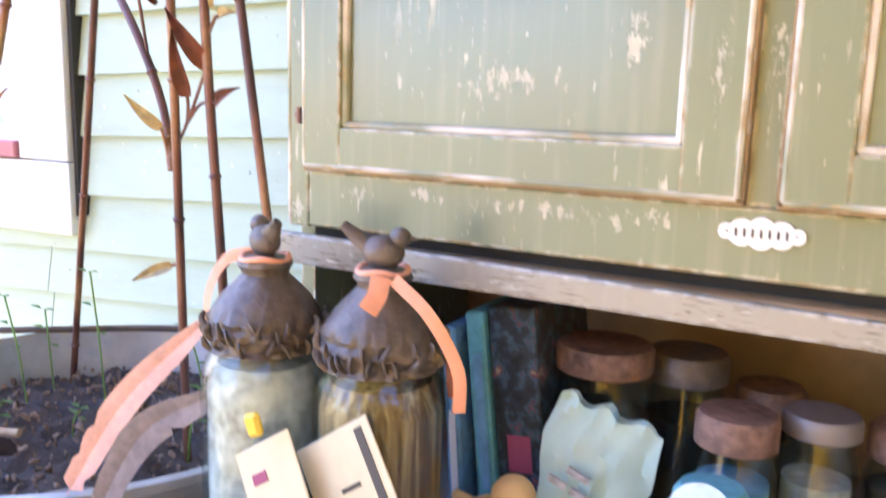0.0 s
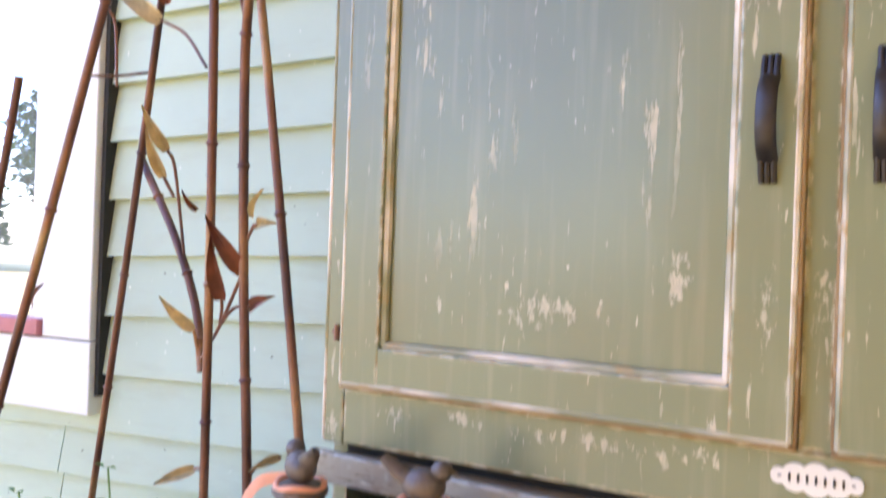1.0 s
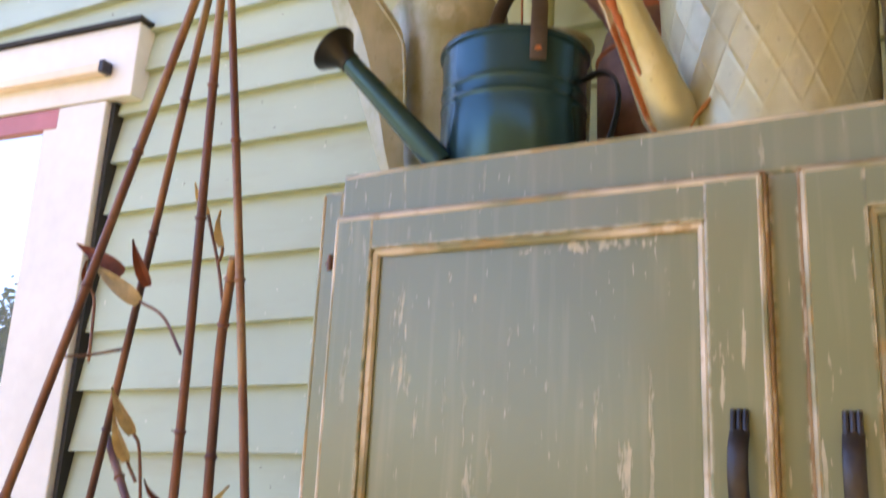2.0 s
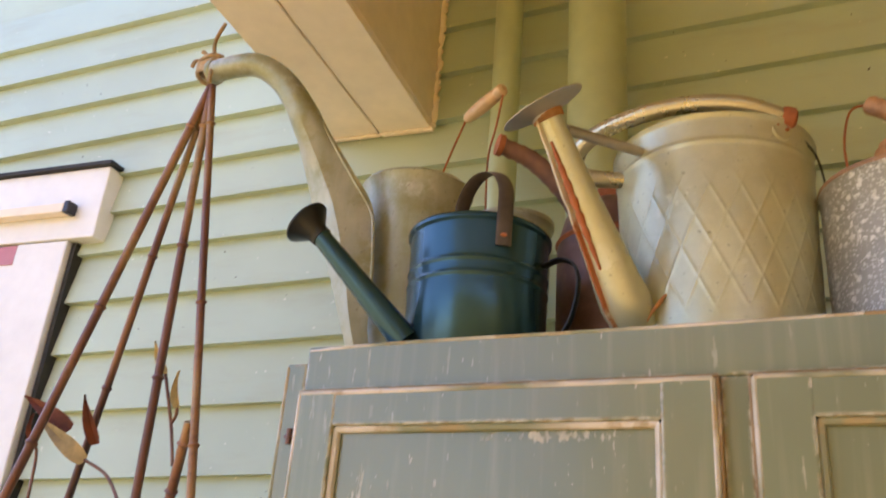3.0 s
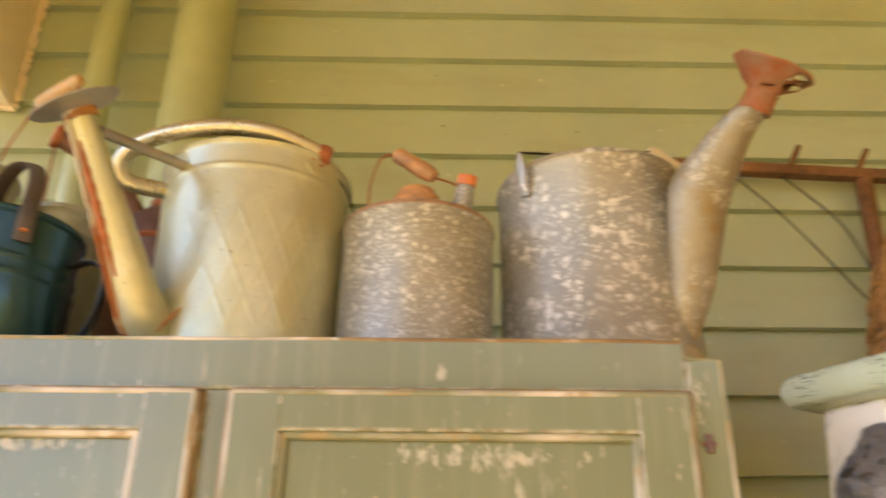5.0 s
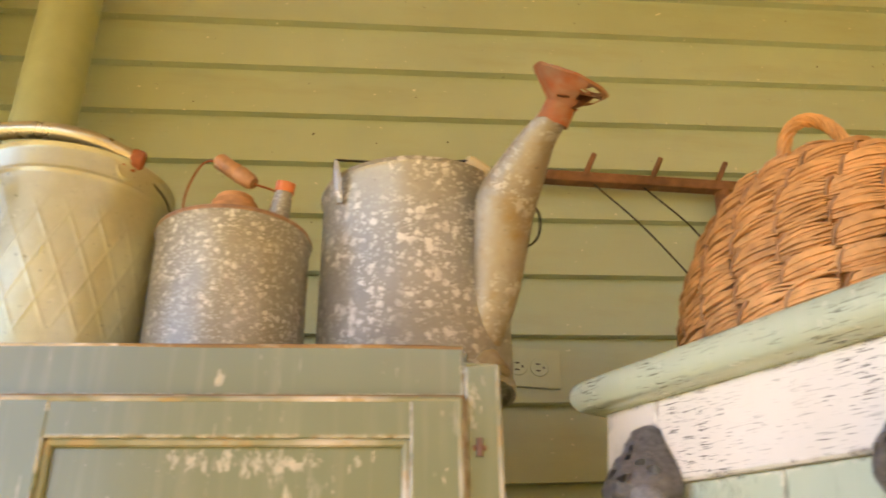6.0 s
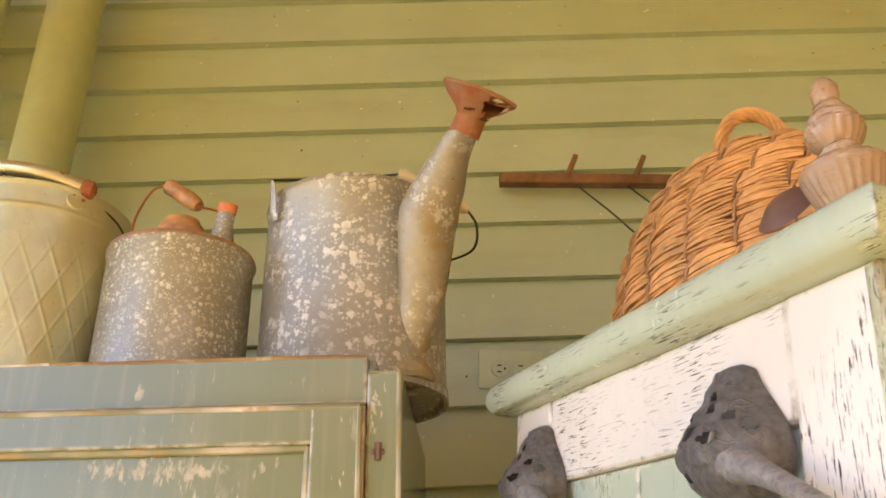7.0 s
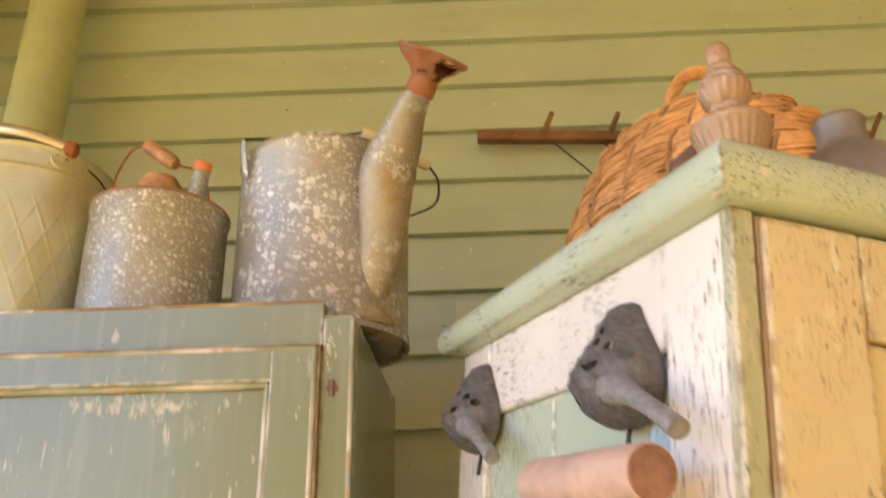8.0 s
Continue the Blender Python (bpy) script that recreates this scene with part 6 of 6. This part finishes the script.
def jar(x, y, r, h, lid_m, fill, label, lid_h=0.03, shoulder=True):
    ob = thing("glass_jar", label, "jar", Matrix.Translation((x, y, 0.80)), group="jars in the cabinet")
    neck = r * (0.84 if shoulder else 0.97)
    part("glass", lathe([(0, 0), (r - 0.005, 0), (r, 0.006), (r, h * 0.66), (neck, h * 0.80), (neck, h - 0.004), (neck - 0.003, h - 0.004), (neck - 0.003, h * 0.80), (r - 0.003, h * 0.66), (r - 0.003, 0.010), (0, 0.007)], 40), GLASS, ob, smooth=True)
    part("contents", lathe([(0, 0.009), (r - 0.005, 0.010), (r - 0.005, h * 0.62), (0, h * 0.64)], 32), fill, ob, "dark contents", smooth=True)
    part("lid", lathe([(neck + 0.002, h - lid_h), (neck + 0.005, h - lid_h + 0.002), (neck + 0.005, h - 0.005), (neck + 0.002, h), (neck - 0.006, h + 0.001), (0, h - 0.001)], 44), lid_m, ob, "rusty metal lid", smooth=True)


jar(0.283, 0.125, 0.052, 0.186, RUSTY_LID, DARK_FILL, "glass jar with a rusty crimped lid", 0.027)
jar(0.352, 0.180, 0.043, 0.176, LID, DARK_FILL, "tall glass jar with a dark lid")
jar(0.425, 0.245, 0.036, 0.135, RUSTY_LID, DARK_FILL, "short glass jar with a brown lid")
jar(0.424, 0.065, 0.036, 0.163, RUSTY_LID, BOOK_BLUE, "glass jar of blue contents with a rusty lid")
jar(0.486, 0.115, 0.034, 0.160, PEWTER, GREY_FILL, "clear ribbed glass jar with a grey lid", 0.02)
jar(0.560, 0.150, 0.040, 0.150, RUSTY_LID, DARK_FILL, "dark glass jar with a reddish lid")
jar(0.640, 0.120, 0.040, 0.160, LID, GREY_FILL, "glass jar with a dark metal lid")


def seed_bag():
    ob = thing("paper_bag", "crumpled mint green paper bag with faint lettering", "bag", pose(0.262, 0.030, 0.80, -6, 22, 4))
    bm = bmesh.new()
    n = 16
    rng = random.Random(8)
    front, back = [], []
    for j in range(n + 1):
        s = j / n
        rf, rb = [], []
        for i in range(n + 1):
            u = i / n - 0.5
            w = 0.112 * (0.50 + 0.50 * min(1.0, s / 0.7)) * (1 - 0.12 * max(0.0, s - 0.7) / 0.3)
            top = 0.150 + (0.012 * (i / n) + 0.004 * math.sin(i * 1.1)) * s
            lean = 0.022 * (1 - s)
            crumple = 0.009 * noise.noise(Vector((u * 9, s * 9, 1.0)))
            bulge = 0.022 * (1 - (2 * u) ** 2) * (1 - 0.6 * s)
            rf.append(bm.verts.new((u * w + lean, -bulge + crumple, s * top)))
            rb.append(bm.verts.new((u * w + lean, bulge + 0.002 + crumple, s * top)))
        front.append(rf), back.append(rb)
    for g in (front, back):
        for j in range(n):
            for i in range(n):
                bm.faces.new((g[j][i], g[j][i + 1], g[j + 1][i + 1], g[j + 1][i]))
    for j in range(n):
        bm.faces.new((front[j][0], front[j + 1][0], back[j + 1][0], back[j][0]))
        bm.faces.new((front[j][n], front[j + 1][n], back[j + 1][n], back[j][n]))
    bag = part("bag", bm, MINT, ob, smooth=True)
    for k, (x0, x1, z) in enumerate(((-0.010, 0.012, 0.094), (-0.022, -0.004, 0.078), (0.0, 0.024, 0.078))):
        part("print", box(x0, x1, -0.0285, -0.024, z, z + 0.006), GREY_FILL, bag)


seed_bag()
bm = bmesh.new()
bmesh.ops.create_icosphere(bm, subdivisions=3, radius=1.0, matrix=Matrix.Translation((-0.008, 0, 0.030)) @ Matrix.Diagonal((0.036, 0.026, 0.030, 1)))
bmesh.ops.create_icosphere(bm, subdivisions=3, radius=1.0, matrix=Matrix.Translation((0.012, -0.004, 0.068)) @ Matrix.Diagonal((0.021, 0.020, 0.020, 1)))
tube([(-0.034, 0, 0.040), (-0.052, 0, 0.054)], [0.014, 0.004], 12, bm=bm)
tube([(0.030, -0.004, 0.066), (0.042, -0.004, 0.064)], [0.006, 0.002], 10, bm=bm)
chick = tagged(part("chick_figure", bm, CHICK, smooth=True), "small yellow chick figurine on the worktop", "figurine")
chick.location = (0.238, -0.004, 0.80)
disc = thing("round_label", "round pale blue printed label on a small tin", "tin", pose(0.425, -0.028, 0.80))
part("tin", lathe([(0, 0), (0.027, 0.0), (0.029, 0.004), (0.029, 0.125), (0.024, 0.133), (0, 0.135)], 36), BOOK_TEAL, disc, smooth=True)
bm = lathe([(0, 0.0), (0.024, 0.0), (0.025, 0.002), (0, 0.003)], 36)
bmesh.ops.transform(bm, matrix=pose(0, -0.034, 0.122, 74, 0, 0), verts=bm.verts)
part("label", bm, plain("pale_blue_print", (0.52, 0.68, 0.78), 0.5, vary=0.2, scale=90), disc, smooth=True)


# ---- garden behind the camera, seen in the pane ----
def tree(x, y, h, spread, seed, conifer=False):
    rng = random.Random(seed)
    ob = thing("tree", "tall dark conifer across the field" if conifer else "round green tree across the field", "tree", Matrix.Translation((x, y, 0)), group="trees across the field")
    part("trunk", tube([(0, 0, 0), (0.1, 0, h * 0.35), (0.0, 0.1, h * 0.8)], [h * 0.03, h * 0.022, h * 0.006], 10), BARK, ob, smooth=True)
    for k in range(5):
        a = k * 1.3 + rng.random()
        z = h * (0.35 + 0.08 * k)
        part("limb", tube([(0.05, 0, z), (spread * 0.5 * math.cos(a), spread * 0.5 * math.sin(a), z + h * 0.1)], [h * 0.012, h * 0.004], 7), BARK, ob)
    verts, faces = [], []
    for _ in range(8000):
        if conifer:
            s = rng.random() ** 0.8
            r = spread * (1 - s) * rng.uniform(0.35, 1.0) + 0.1
            a = rng.uniform(0, 6.283)
            c = Vector((r * math.cos(a), r * math.sin(a), h * (0.12 + 0.88 * s) - r * 0.25))
        else:
            d = Vector((rng.gauss(0, 1), rng.gauss(0, 1), rng.gauss(0, 1))).normalized() * rng.uniform(0.55, 1.0)
            k = 1 + 0.35 * noise.noise(d * 2.5 + Vector((seed, 0, 0)))
            c = Vector((d.x * spread * k, d.y * spread * k, h * 0.62 + d.z * h * 0.38 * k))
        u = Vector((rng.gauss(0, 1), rng.gauss(0, 1), rng.gauss(0, 1))).normalized()
        v = u.orthogonal().normalized()
        q = 0.024 * h * rng.uniform(0.5, 1.2)
        n = len(verts)
        verts += [c - u * q, c + v * q * 0.6, c + u * q, c - v * q * 0.6]
        faces.append((n, n + 1, n + 2, n + 3))
    me = bpy.data.meshes.new("crown")
    me.from_pydata(verts, [], faces)
    me.materials.append(LEAF)
    crown = new("crown", me)
    crown.parent = ob


tree(-30, -13, 6.5, 3.0, 1)
tree(-36, -20, 8.0, 3.6, 2)
tree(-27, -20, 11.0, 2.2, 3, True)
tree(-40, -12, 7.5, 3.6, 4)
tree(-22, -22, 7.0, 3.2, 6)
